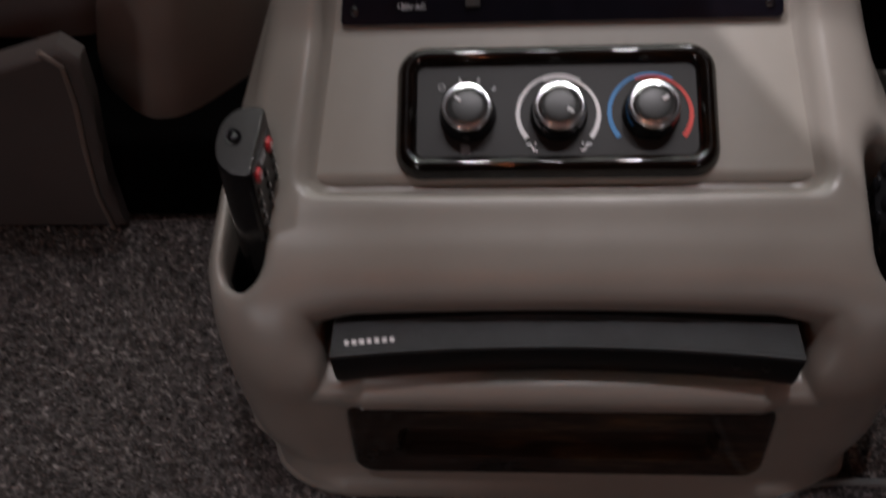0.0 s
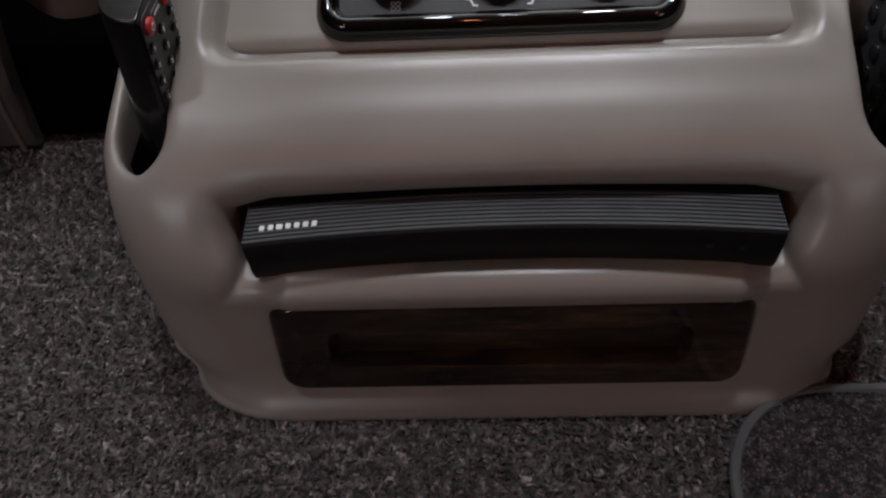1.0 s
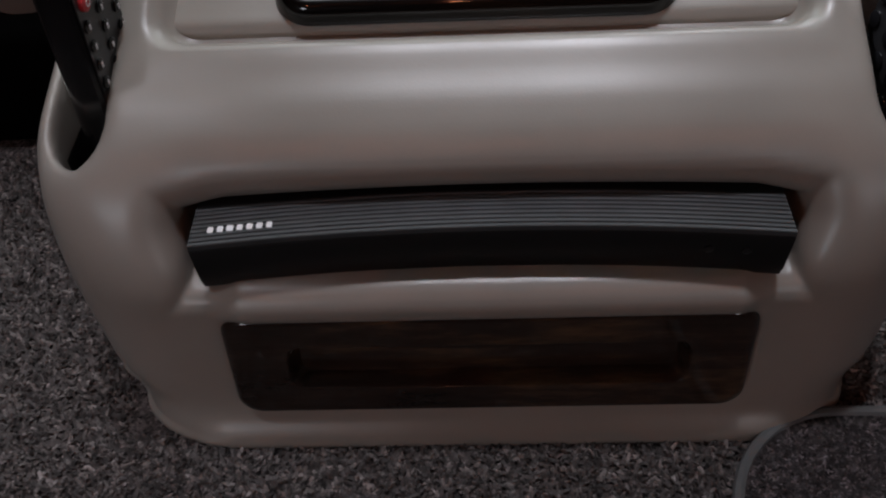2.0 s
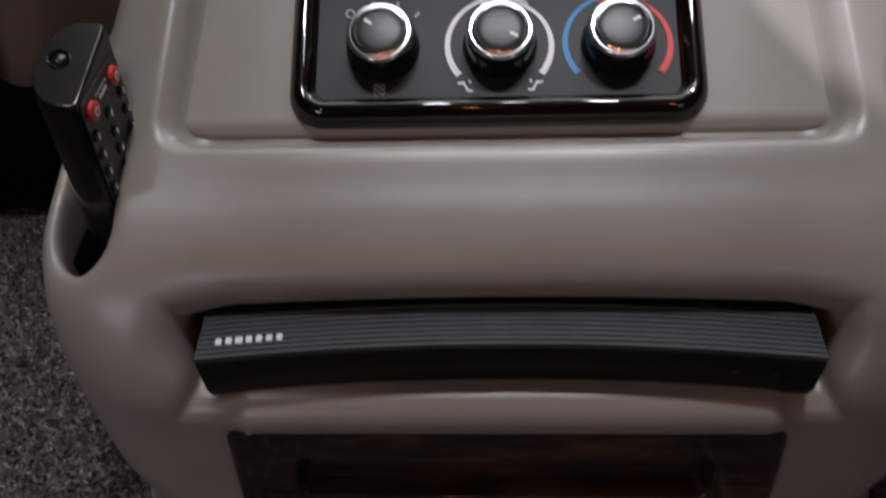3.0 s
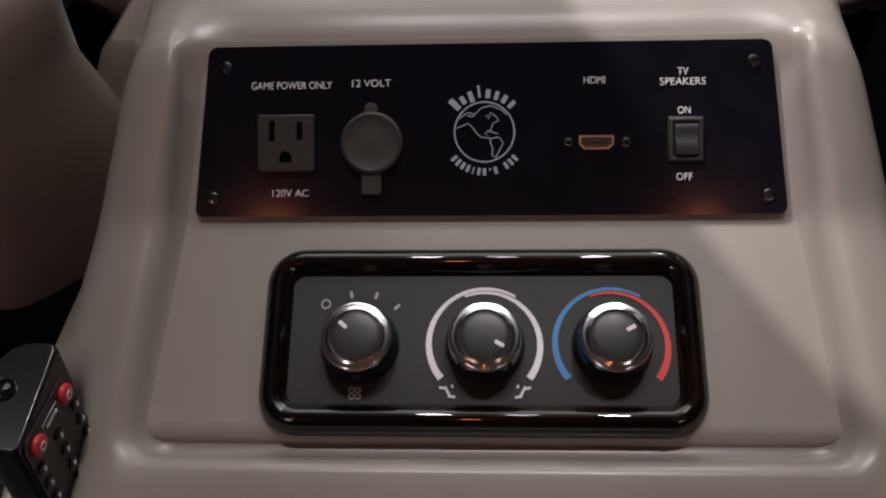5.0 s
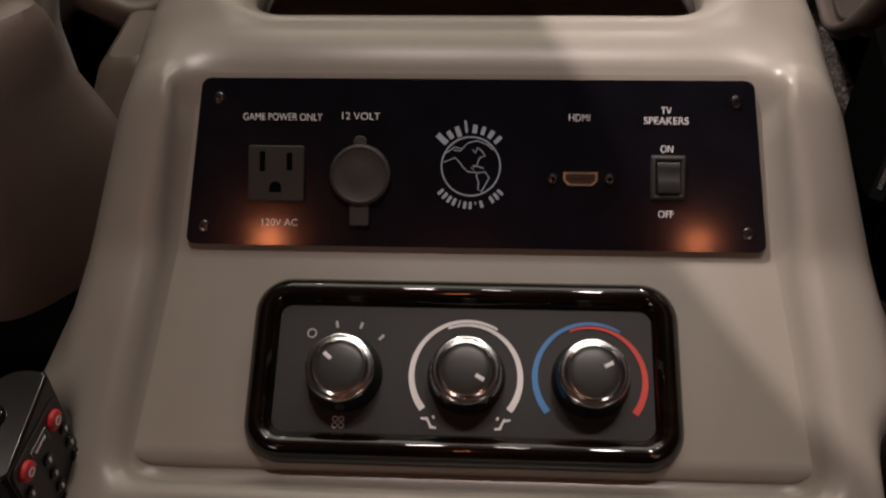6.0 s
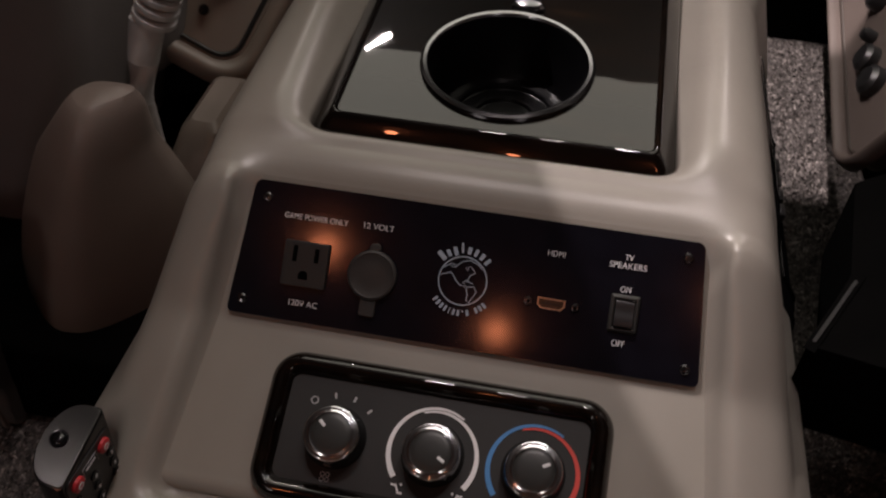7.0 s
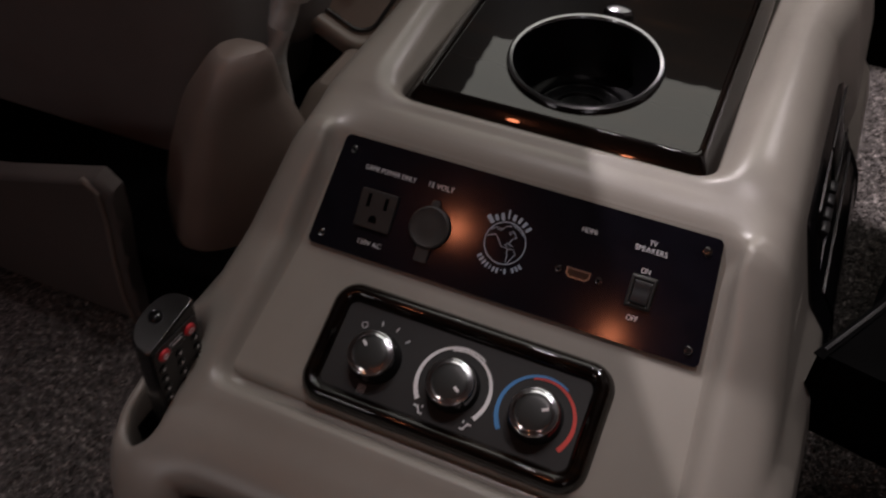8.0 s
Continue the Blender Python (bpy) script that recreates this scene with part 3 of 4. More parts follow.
lettering("GAME POWER ONLY", -0.0884, 0.0206, 0.0370)
lettering("12 VOLT", -0.0522, 0.0212, 0.0176)
lettering("120V AC", -0.0895, -0.0283, 0.0166)
lettering("HDMI", 0.0484, 0.0213, 0.0095)
lettering("TV", 0.0874, 0.0248, 0.0047)
lettering("SPEAKERS", 0.0874, 0.0203, 0.0200)
lettering("ON", 0.0880, 0.0075, 0.0056)
lettering("OFF", 0.0880, -0.0221, 0.0069)

# mains outlet
outlet = part("outlet", prism(rounded(0.0262, 0.0258, 0.0012), 0, 0.0030, 0.0006), GREY, plate, "dark grey three-pin outlet", pose(-0.0906, -0.0056, PZ - 0.0003))
for x, h in ((-0.0063, 0.0092), (0.0063, 0.0080)):
    part("blade_slot", box(x - 0.0013, x + 0.0013, 0.0055 - h / 2, 0.0055 + h / 2, 0.0026, 0.00315), VOID, outlet, "", smooth=False)
ground_out = [(0.0028 * math.cos(radians(a)), 0.0028 * math.sin(radians(a))) for a in range(0, 181, 20)] + [(-0.0028, -0.0022), (0.0028, -0.0022)]
part("ground_hole", prism(ground_out, 0.0026, 0.00315), VOID, outlet, "", pose(-0.0002, -0.0065, 0))

# 12 volt socket under its rubber cap
cap = part("socket_cap", lathe([(0.0140, 0), (0.0142, 0.0020), (0.0138, 0.0034), (0.0126, 0.0040), (0.0116, 0.0034), (0.0060, 0.0037), (0.0003, 0.0038)], 44), GREYCAP, plate, "grey rubber socket cap", pose(-0.0516, -0.0058, PZ - 0.0003))
part("pull_tab", prism(rounded(0.0062, 0.0060, 0.0026), 0.0006, 0.0028, 0.0006), GREYCAP, cap, "", pose(-0.0002, 0.0150, 0))
part("hinge_strap", prism(rounded(0.0092, 0.0110, 0.0012), 0.0, 0.0022, 0.0006), GREYCAP, cap, "", pose(-0.0003, -0.0180, 0))

# round emblem in plain shapes
emblem = part("emblem", lathe([(0.0131, 0), (0.0138, 0), (0.0138, 0.0002), (0.0131, 0.0002), (0.0131, 0)], 60, False, False), LOGO, plate, "pale blue printed round emblem", pose(-0.0008, -0.0012, PZ))


def printed_line(pts, w=0.0005):
    """Open printed line through points given in tenths of a millimetre from the globe's middle."""
    p = [Vector((x * 1e-4, y * 1e-4)) for x, y in pts]
    loops = []
    for i in range(len(p)):
        t = (p[min(i + 1, len(p) - 1)] - p[max(i - 1, 0)]).normalized()
        o = Vector((-t.y, t.x)) * w / 2
        q, r = p[i] + o, p[i] - o
        loops.append([(q.x, q.y, 0), (q.x, q.y, 0.0002), (r.x, r.y, 0.0002), (r.x, r.y, 0)])
    return rings(loops, cap0=True, cap1=True)


for coast in (((-125, 18), (-72, 39), (-51, 18), (-35, -6), (-14, -24), (29, -30), (2, -8), (28, 7), (39, 39), (65, 50), (50, 71), (28, 87), (20, 60), (8, 76)),
              ((29, -30), (66, -24), (84, -51), (71, -77), (50, -116), (34, -104), (37, -72), (26, -45), (29, -30)),
              ((-114, 60), (-77, 87), (-40, 81), (-14, 108), (29, 118), (75, 100), (100, 76)), ((-78, 74), (-50, 70), (-30, 92)), ((10, 5), (30, 0), (60, -8))):
    part("land_line", printed_line(coast), LOGO, emblem)
for i, (wide, tall, drop) in enumerate(((0.0034, 0.0060, 0.0), (0.0027, 0.0040, 0.0), (0.0028, 0.0050, -0.0008), (0.0015, 0.0056, 0.0004), (0.0028, 0.0040, 0.0), (0.0024, 0.0040, 0.0), (0.0027, 0.0040, 0.0), (0.0025, 0.0042, 0.0))):
    a = -47 + 92 * i / 7
    place = pose(0, 0, 0, 0, 0, -a) @ pose(0, 0.0172 + (tall - 0.0040) / 2 + drop, 0)
    part("arch_bar", moved(prism(rounded(wide * 0.78, tall, 0.0003, 2), 0, 0.0002), place), LOGO, emblem)
for i in range(13):
    if i == 9:
        continue
    a = 180 + 49 - 98 * i / 12
    slim = 0.0007 if i in (4, 7) else 0.0015
    part("arch_bar", moved(prism(rounded(slim, 0.0034 if i != 7 else 0.0014, 0.0003, 2), 0, 0.0002), pose(0, 0, 0, 0, 0, -a) @ pose(0, 0.0180 if i != 7 else 0.0170, 0)), LOGO, emblem)

# video socket
hd_out = [(-0.0077, 0.0031), (-0.0077, -0.0008), (-0.0054, -0.0031), (0.0054, -0.0031), (0.0077, -0.0008), (0.0077, 0.0031)]
port = part("video_port", rings([[(x, y, 0) for x, y in hd_out], [(x, y, 0.0006) for x, y in hd_out], [(x * 0.88, y * 0.74, 0.0006) for x, y in hd_out], [(x * 0.88, y * 0.74, 0.0001) for x, y in hd_out]]), GOLD, plate, "gold-plated video socket", pose(0.0492, -0.0064, PZ))
part("port_inside", prism([(x * 0.9, y * 0.78) for x, y in hd_out], 0.0, 0.00012), simple("brown_contact_block", (0.05, 0.026, 0.012), 0.4), port)
part("tongue", box(-0.0052, 0.0052, -0.0004, 0.0006, 0.0, 0.0005), BLACK, port, "", smooth=False)
for x in (0.0367, 0.0624):
    sc = part("screw", screw_mesh(0.0026), STEEL, plate, "black screw", pose(x, -0.0065, PZ - 0.0002))
    part("hex_hole", lathe([(0.0009, 0.0010), (0.0009, 0.0016)], 6), VOID, sc)

# rocker switch
sw = part("switch_frame", ring_frame(0.0160, 0.0208, 0.0008, 0.0102, 0.0142, 0.0006, 0.0018, 3), GREY, plate, "dark grey switch frame", pose(0.0888, -0.0055, PZ - 0.0001))
side = [(-0.0070, 0.0), (-0.0070, 0.0030), (-0.0058, 0.0034), (-0.0008, 0.0018), (0.0040, 0.0011), (0.0062, 0.0012), (0.0070, 0.0008), (0.0070, 0.0)]
part("rocker", rings([[(x, yy, zz) for yy, zz in side] for x in (-0.0050, 0.0050)], cap0=True, cap1=True), BLACK, sw, "black rocker")

# ---- lower pocket in lacquered wood ----
PK = pose(-0.001, 0.0375, 0.0595, 90 - 11.5)
def dished_frame(w0, h0, r0, w1, h1, r1, top, deep, m=40):
    """Frame whose face rolls over into a shallow dished recess, closed at its floor."""
    loops = []
    for i in range(m + 1):
        q = i / m
        if q < 0.15:
            z, e = top * math.sin(q / 0.15 * math.pi / 2), 0.16 * (1 - math.cos(q / 0.15 * math.pi / 2))
        elif q < 0.45:
            z, e = top, 0.16 + 0.68 * (q - 0.15) / 0.30
        else:
            g = (q - 0.45) / 0.55
            z, e = top - (top + deep) * g * g * (3 - 2 * g), 0.84 + 0.16 * g
        loops.append([(x, y, z) for x, y in rounded(w0 + (w1 - w0) * e, h0 + (h1 - h0) * e, r0 + (r1 - r0) * e, 8)])
    return rings(loops)


pocket = part("pocket_frame", dished_frame(0.260, 0.0660, 0.011, 0.188, 0.0215, 0.007, 0.0060, 0.0045), BROWNWOOD, console, "gloss dark wood pocket frame", PK)
part("pocket_floor", prism(rounded(0.190, 0.0235, 0.0075), -0.0070, -0.0042), BROWNWOOD, pocket, "dark wood pocket floor")

# ---- cup tray ----
TR = pose(0, 0.399, 0.3090, 5.0)
tray = new("cup_tray")
tray.parent, tray.matrix_basis = console, TR
tray["label"] = "gloss dark wood cup tray"
TX, TY0, TY1, CR = 0.1085, -0.0805, 0.255, 0.0515


def tray_plate():
    n = 144
    hole, edge = [], []
    for i in range(n):
        a = 2 * math.pi * i / n
        c, s = math.cos(a), math.sin(a)
        hole.append((CR * c, CR * s, 0.0))
        k = min((TX - 0.012) / abs(c) if abs(c) > 1e-6 else 9, ((TY1 - 0.012) / s) if s > 1e-6 else (((TY0 + 0.012) / s) if s < -1e-6 else 9))
        edge.append((k * c, k * s, 0.0))
    return rings([[(x, y, -0.012) for x, y, _ in hole], hole, edge, [(x, y, -0.02) for x, y, _ in edge]])


part("tray_top", tray_plate(), WOOD, tray, "lacquered dark wood tray top")


def tray_lip():
    cy, hh = (TY0 + TY1) / 2, (TY1 - TY0)
    loops = []
    bar = [(0.0, -0.018), (0.0, -0.0115), (0.0005, -0.0100), (0.0015, -0.0085), (0.0045, -0.0047), (0.0080, -0.0008), (0.0100, 0.0014), (0.0112, 0.0024), (0.0124, 0.0028), (0.0134, 0.0023), (0.0140, 0.0012), (0.0142, 0.0001)]
    for off, zz in bar:
        loops.append([(x, y + cy, zz) for x, y in rounded(2 * TX - 2 * off, hh - 2 * off, 0.006, 5)])
    return rings(loops)


part("tray_lip", tray_lip(), WOOD, tray, "raised dark wood rim")
cupring = part("cup_rim", lathe([(0.0500, -0.004), (0.0505, 0.0016), (0.0515, 0.0032), (0.0535, 0.0036), (0.0552, 0.0026), (0.0556, 0.0002)], 72, False, False), simple("dark_chrome", (0.30, 0.30, 0.31), 0.20, metal=1.0, vary=0.05), tray, "dark chrome cup rim")
part("cup_well", lathe([(0.0502, 0.001), (0.0490, -0.010), (0.0474, -0.040), (0.0445, -0.0455), (0.0375, -0.0465), (0.0366, -0.0440), (0.0345, -0.0440), (0.0335, -0.0465), (0.0235, -0.0465), (0.0226, -0.0440), (0.0205, -0.0440), (0.0196, -0.0465), (0.0003, -0.0465)], 72, False, True), CUPM, tray, "gloss black cup well")

# ---- disc player ----
def player():
    th = thing("disc_player", "black curved disc player with ribbed grey top in console bay", "disc player")
    yf = lambda x: 0.0535 - 0.0078 * (x / 0.134) ** 2
    n = 40
    xs = [-0.1335 + 0.267 * i / n for i in range(n + 1)]

    def strip(section, extra=0.0):
        loops = []
        for x in xs:
            loops.append([(x, yf(x) + dy, z) for dy, z in section])
        return rings(loops, cap0=True, cap1=True)
    part("case", strip([(0.0012, 0.1368), (0.0, 0.1350), (0.0008, 0.1140), (0.0030, 0.1070), (0.19, 0.1070), (0.19, 0.1380), (0.0245, 0.1382), (0.0030, 0.1382)]), simple("black_player_plastic", (0.0025, 0.0025, 0.003), 0.5), th, "black player case")
    for i in range(9):
        y0 = 0.0004 + 0.0026 * i
        part("rib", strip([(y0, 0.1360), (y0, 0.1384), (y0 + 0.0004, 0.1389), (y0 + 0.0017, 0.1389), (y0 + 0.0020, 0.1383), (y0 + 0.0020, 0.1360)]), RIB, th, "brushed dark grey rib")
    for x in (0.0985, 0.1150):
        part("button", moved(lathe([(0.0022, 0), (0.0022, 0.0010), (0.0016, 0.0013), (0.0002, 0.0013)], 16), pose(x, yf(x) + 0.0006, 0.1255, 90)), BLACK, th, "small round button")
    # maker's mark as a row of plain blocks
    for i in range(7):
        x = -0.1245 + 0.0044 * i
        part("mark_bar", moved(prism(rounded((0.0026, 0.0027, 0.0032, 0.0026, 0.0027, 0.0027, 0.0026)[i], 0.0034, 0.0004, 2), 0, 0.0003), pose(x, yf(x) + 0.0088, 0.1390)), WHITE, th, "white printed block")
    return th


player()

# ---- remotes ----
for sx in (-1, 1):
    well = rounded(0.0262, 0.0862, 0.0118)
    part("slot_liner", rings([[(sx * 0.186 + x, 0.121 + y, 0.076 + h) for x, y in well] for h in (0.070, 0.030, 0.0)], cap1=True), BLACK, console, "black remote slot liner")
def remote(name, label, m, red, key_mat, key_r, cols, rows):
    th = thing(name, label, "remote control", "remotes in the console slots", m=m)
    # local: x thickness (face at +x), y width, z length from the bottom
    W, D = 0.043, 0.023

    def sect(z, s):
        """D-shaped section: flat keypad side, back rounded like half an ellipse."""
        out = [(D / 2 - 0.0015, -W / 2), (D / 2, -W / 2 + 0.0015), (D / 2, W / 2 - 0.0015), (D / 2 - 0.0015, W / 2)]
        out += [(D / 2 - 0.005 - (D - 0.005) * math.sin(radians(a)) ** 0.8, W / 2 * math.cos(radians(a))) for a in range(4, 180, 8)]
        return [(x * s, y * s, z + (0.24 * y if z > 0.15 else 0.0)) for x, y in out]
    zs = [(0.0, 0.80), (0.004, 0.94), (0.012, 1.0), (0.1605, 1.0), (0.1618, 0.99), (0.1622, 0.965)]
    part("shell", rings([sect(z, s) for z, s in zs], cap0=True, cap1=True), BLACKG, th, "gloss black shell")
    face = part("keypad", moved(prism(rounded(0.144, 0.038, 0.004), 0, 0.0012), Matrix.Translation((D / 2 - 0.0004, 0, 0.084)) @ pose(0, 0, 0, 0, 90, 0)), BLACK, th, "black keypad face")
    part("end_cap", rings([sect(z, s) for z, s in ((0.1618, 0.955), (0.1626, 0.955), (0.1629, 0.945), (0.1630, 0.93))], cap1=True), CAPM, th, "gloss dark silver end cap")
    part("emitter", moved(lathe([(0.0032, -0.004), (0.0038, 0.0008), (0.0046, 0.0009), (0.0050, -0.002)], 24, False, False), pose(-0.002, 0.001, 0.1634, 13.5)), BLACKG, th, "dark emitter ring")
    part("emitter_window", moved(lathe([(0.0036, 0.0), (0.0034, 0.0004), (0.0020, 0.0012), (0.0003, 0.0015)], 24), pose(-0.002, 0.001, 0.1632, 13.5)), BLACKG, th, "dark emitter lens")
    fx = D / 2 + 0.0006
    face_m = lambda y, z: Matrix.Translation((fx, y, z)) @ pose(0, 0, 0, 0, 90, 0)
    if red:
        for y in (0.0118, -0.0118):
            part("power_key", moved(lathe([(0.0044, 0), (0.0042, 0.0018), (0.0030, 0.0024), (0.0002, 0.0025)], 20), face_m(y, 0.1485)), REDB, face, "red power key")
            part("key_mark", moved(lathe([(0.0014, 0), (0.0020, 0), (0.0020, 0.0003), (0.0014, 0.0003), (0.0014, 0)], 14, False, False), face_m(y, 0.1485) @ pose(0, 0, 0.0024)), WHITE, face)
        part("caption_frame", moved(box(-0.0042, 0.0042, -0.0062, 0.0062, 0.0, 0.0004), face_m(0.0, 0.1475)), GREYP, face, smooth=False)
        part("caption_panel", moved(box(-0.0038, 0.0038, -0.0058, 0.0058, 0.0, 0.0006), face_m(0.0, 0.1475)), BLACK, face, smooth=False)
        cap = face_m(0.0, 0.1475) @ pose(-0.0014, 0, 0.0007, 0, 0, 90)
        ob = text_mesh("lettering", "SOURCE", 0.0022, WHITE, face, cap)
    for r in range(rows):
        for c in range(cols):
            y = (c - (cols - 1) / 2) * (0.030 / max(cols - 1, 1))
            z = 0.138 - 0.0098 * r if red else 0.152 - 0.0125 * r
            k = part("key", moved(lathe([(key_r, 0), (key_r * 0.95, 0.0011), (key_r * 0.6, 0.0016), (0.0002, 0.0016)], 12), face_m(y, z)), key_mat, face)
            if red:
                part("key_mark", moved(box(-0.0013, 0.0013, -0.0006, 0.0006, 0.0015, 0.0018), face_m(y, z)), WHITE, k, smooth=False)
    return th


remote("remote_control", "black remote with two red keys standing in console slot", pose(-0.1890, 0.1230, 0.0765, 0, 4.0, -4), True, BLACKG, 0.0030, 3, 9)
remote("remote_control", "black remote with large round keys standing in console slot", pose(0.1875, 0.124, 0.066, 0, -3.5, 184), False, BLACKG, 0.0044, 3, 11)

# ---- floor mat ----
mat_th = thing("floor_mat", "grey carpet floor mat with bound edge on floor", "floor mat")
mat_out = rounded(0.50, 0.62, 0.062, 10)
part("mat_body", moved(prism(mat_out, 0.0005, 0.0085, 0.002), pose(0.3665, -0.280, 0, 0, 0, -1)), MATT, mat_th)
part("binding", moved(tube([(x, y, 0.0075) for x, y in mat_out], 0.0032, 8, True), pose(0.3665, -0.280, 0, 0, 0, -1)), PIPING, mat_th, "grey sewn edge binding")

# chrome finger latch at the back of the tray
part("latch", moved(lathe([(0.0085, 0.0), (0.0088, 0.003), (0.0070, 0.0065), (0.0030, 0.0080), (0.0003, 0.0082)], 28), pose(0.005, 0.062, 0.0) @ Matrix.Diagonal((1.3, 0.8, 1.0, 1.0))), STEEL, tray, "dark chrome finger latch")

# ---- seats beside the console ----


def loft(sections, n=8):
    """Rounded plan sections: (z, x0, x1, y0, y1, radius)."""
    loops = []
    for z, x0, x1, y0, y1, r in sections:
        loops.append([((x0 + x1) / 2 + px, (y0 + y1) / 2 + py, z) for px, py in rounded(x1 - x0, y1 - y0, r, n)])
    return rings(loops, cap0=True, cap1=True)


left = thing("seat", "dark leather van seat with taupe plastic base trim", "seat", "front seats")
part("seat_back", loft([(0.05, -0.93, -0.37, 0.40, 0.62, 0.05), (0.16, -0.94, -0.34, 0.39, 0.62, 0.05), (0.30, -0.95, -0.31, 0.38, 0.62, 0.06), (0.60, -0.94, -0.30, 0.33, 0.56, 0.07), (0.95, -0.88, -0.34, 0.28, 0.46, 0.07), (1.0, -0.82, -0.40, 0.30, 0.42, 0.05)]), LEATHER, left, "dark leather seat back")
part("cushion", box(-0.93, -0.30, 0.50, 1.05, 0.16, 0.36, 0.05, 4), LEATHER, left, "dark leather cushion")
# box added in black where the floor by the seat lies in shade
part("pedestal", box(-0.90, -0.232, 0.268, 1.0, 0.002, 0.10, 0.01), VOID, left, "seat pedestal box in shade black")
# rear base trim: flat skirt whose inner end sweeps out towards the floor
skirt = []
for i in range(17):
    z = 0.219 * (1 - i / 16) + 0.003 * i / 16
    edge_x = float(np.interp(z, [0.0, 0.053, 0.11, 0.165, 0.205, 0.214, 0.219], [-0.358, -0.352, -0.338, -0.322, -0.314, -0.316, -0.324]))
    skirt.append((edge_x, z))
outl = [(-0.95, 0.050), (-0.44, 0.180)] + skirt + [(-0.95, 0.003)]
part("base_trim", moved(prism(outl, -0.016, 0.0, 0.006, 3), Matrix.Translation((0, 0.258, 0)) @ pose(0, 0, 0, 97.5, 0, 0)), TRIM, left, "taupe plastic base trim")
part("base_seam", moved(tube([(x - 0.012, z - 0.002, 0.0006) for x, z in skirt], 0.0022, 8), Matrix.Translation((0, 0.258, 0)) @ pose(0, 0, 0, 97.5, 0, 0)), BEIGE2, left)
# recliner side cover, tapering to its top
def soft_poly(pts, rounds=2, cut=0.13):
    for _ in range(rounds):
        out = []
        for i, p in enumerate(pts):
            q = pts[(i + 1) % len(pts)]
            out += [(p[0] + cut * (q[0] - p[0]), p[1] + cut * (q[1] - p[1])), (q[0] + cut * (p[0] - q[0]), q[1] + cut * (p[1] - q[1]))]
        pts = out
    return pts


COVER = np.array([  # height, then the outer, ridge and inner corners of the plan, and its back
    (0.070, -0.360, 0.352, -0.292, 0.290, -0.215, 0.385, 0.43), (0.085, -0.370, 0.350, -0.295, 0.276, -0.205, 0.380, 0.43),
    (0.125, -0.362, 0.349, -0.286, 0.274, -0.204, 0.379, 0.42), (0.166, -0.346, 0.347, -0.274, 0.277, -0.206, 0.375, 0.405), (0.205, -0.325, 0.343, -0.262, 0.281, -0.210, 0.367, 0.388),
    (0.240, -0.303, 0.337, -0.252, 0.288, -0.214, 0.357, 0.372), (0.266, -0.279, 0.331, -0.245, 0.297, -0.217, 0.349, 0.360), (0.283, -0.264, 0.329, -0.242, 0.306, -0.220, 0.344, 0.353),
    (0.292, -0.255, 0.330, -0.242, 0.315, -0.224, 0.342, 0.349), (0.296, -0.248, 0.333, -0.242, 0.324, -0.231, 0.341, 0.346)])
fine_z = np.linspace(0.070, 0.296, 114)
rows = np.stack([np.interp(fine_z, COVER[:, 0], COVER[:, k]) for k in range(1, 8)])
kern = np.hanning(17) / np.hanning(17).sum()
soft = np.stack([np.convolve(np.pad(r, 8, mode="reflect", reflect_type="odd"), kern, mode="valid") for r in rows])
cover = []
for z, (lx, ly, fx, fy, rx, ry, back) in list(zip(fine_z, soft.T))[::3]:
    tuck = 0.012 * min(1.0, (0.2965 - z) / 0.05)
    rx, ry, wide = rx - tuck, ry - tuck, 0.25 * (rx - lx)
    cover.append([(x - 0.004, y, z) for x, y in soft_poly([(lx - 0.012, ly), (fx - 0.005, fy - 0.004), (rx + 0.003, ry), (rx - 0.25 * wide, back), (lx + wide - 0.008, back)], 4, 0.20)])
crown = cover[-1]  # closed above in a shallow dome
mx, my = sum(p[0] for p in crown) / len(crown), sum(p[1] for p in crown) / len(crown)
for a in (12, 25, 38, 52, 66, 80, 88):
    k = math.cos(radians(a))
    cover.append([(mx + k * (x - mx), my + k * (y - my), z + 0.003 * (1 - k * k)) for x, y, z in crown])
part("side_cover", rings(cover, cap0=True, cap1=True), BEIGE2, left, "taupe ridged side cover")
part("rail_cover", loft([(0.002, -0.30, -0.225, 0.40, 0.56, 0.012), (0.175, -0.262, -0.222, 0.405, 0.52, 0.010), (0.200, -0.252, -0.222, 0.42, 0.50, 0.008), (0.205, -0.246, -0.226, 0.43, 0.49, 0.006)], 5), BEIGE2, left, "taupe rail cover")
# side shield with switch inset
nz = Vector((0.42, -0.72, 0.55)).normalized()
ex = Vector((0.039, 0.0, 0.063))
ex = (ex - nz * ex.dot(nz)).normalized()
ey = nz.cross(ex)
mid = Vector((-0.263, 0.553, 0.176)) + ex * 0.064 + ey * 0.040
shield = Matrix(((ex.x, ey.x, nz.x, mid.x), (ex.y, ey.y, nz.y, mid.y), (ex.z, ey.z, nz.z, mid.z), (0, 0, 0, 1)))
sh = part("side_shield", ring_frame(0.176, 0.132, 0.040, 0.132, 0.088, 0.024, 0.014), BEIGE2, left, "taupe side shield", shield)
part("shield_wall", prism(rounded(0.172, 0.128, 0.038), -0.05, 0.002), BEIGE2, sh)
part("switch_inset", prism(rounded(0.134, 0.090, 0.024), -0.006, 0.004, 0.001), BEIGE2, sh, "taupe switch inset")
part("inset_line", ring_frame(0.130, 0.084, 0.022, 0.121, 0.075, 0.018, 0.0022), BLACK, sh, "dark inset outline", pose(0, 0, 0.0042))
part("seat_switch", box(-0.010, 0.026, -0.012, 0.014, 0.004, 0.016, 0.003), BLACKG, sh, "black seat switch")
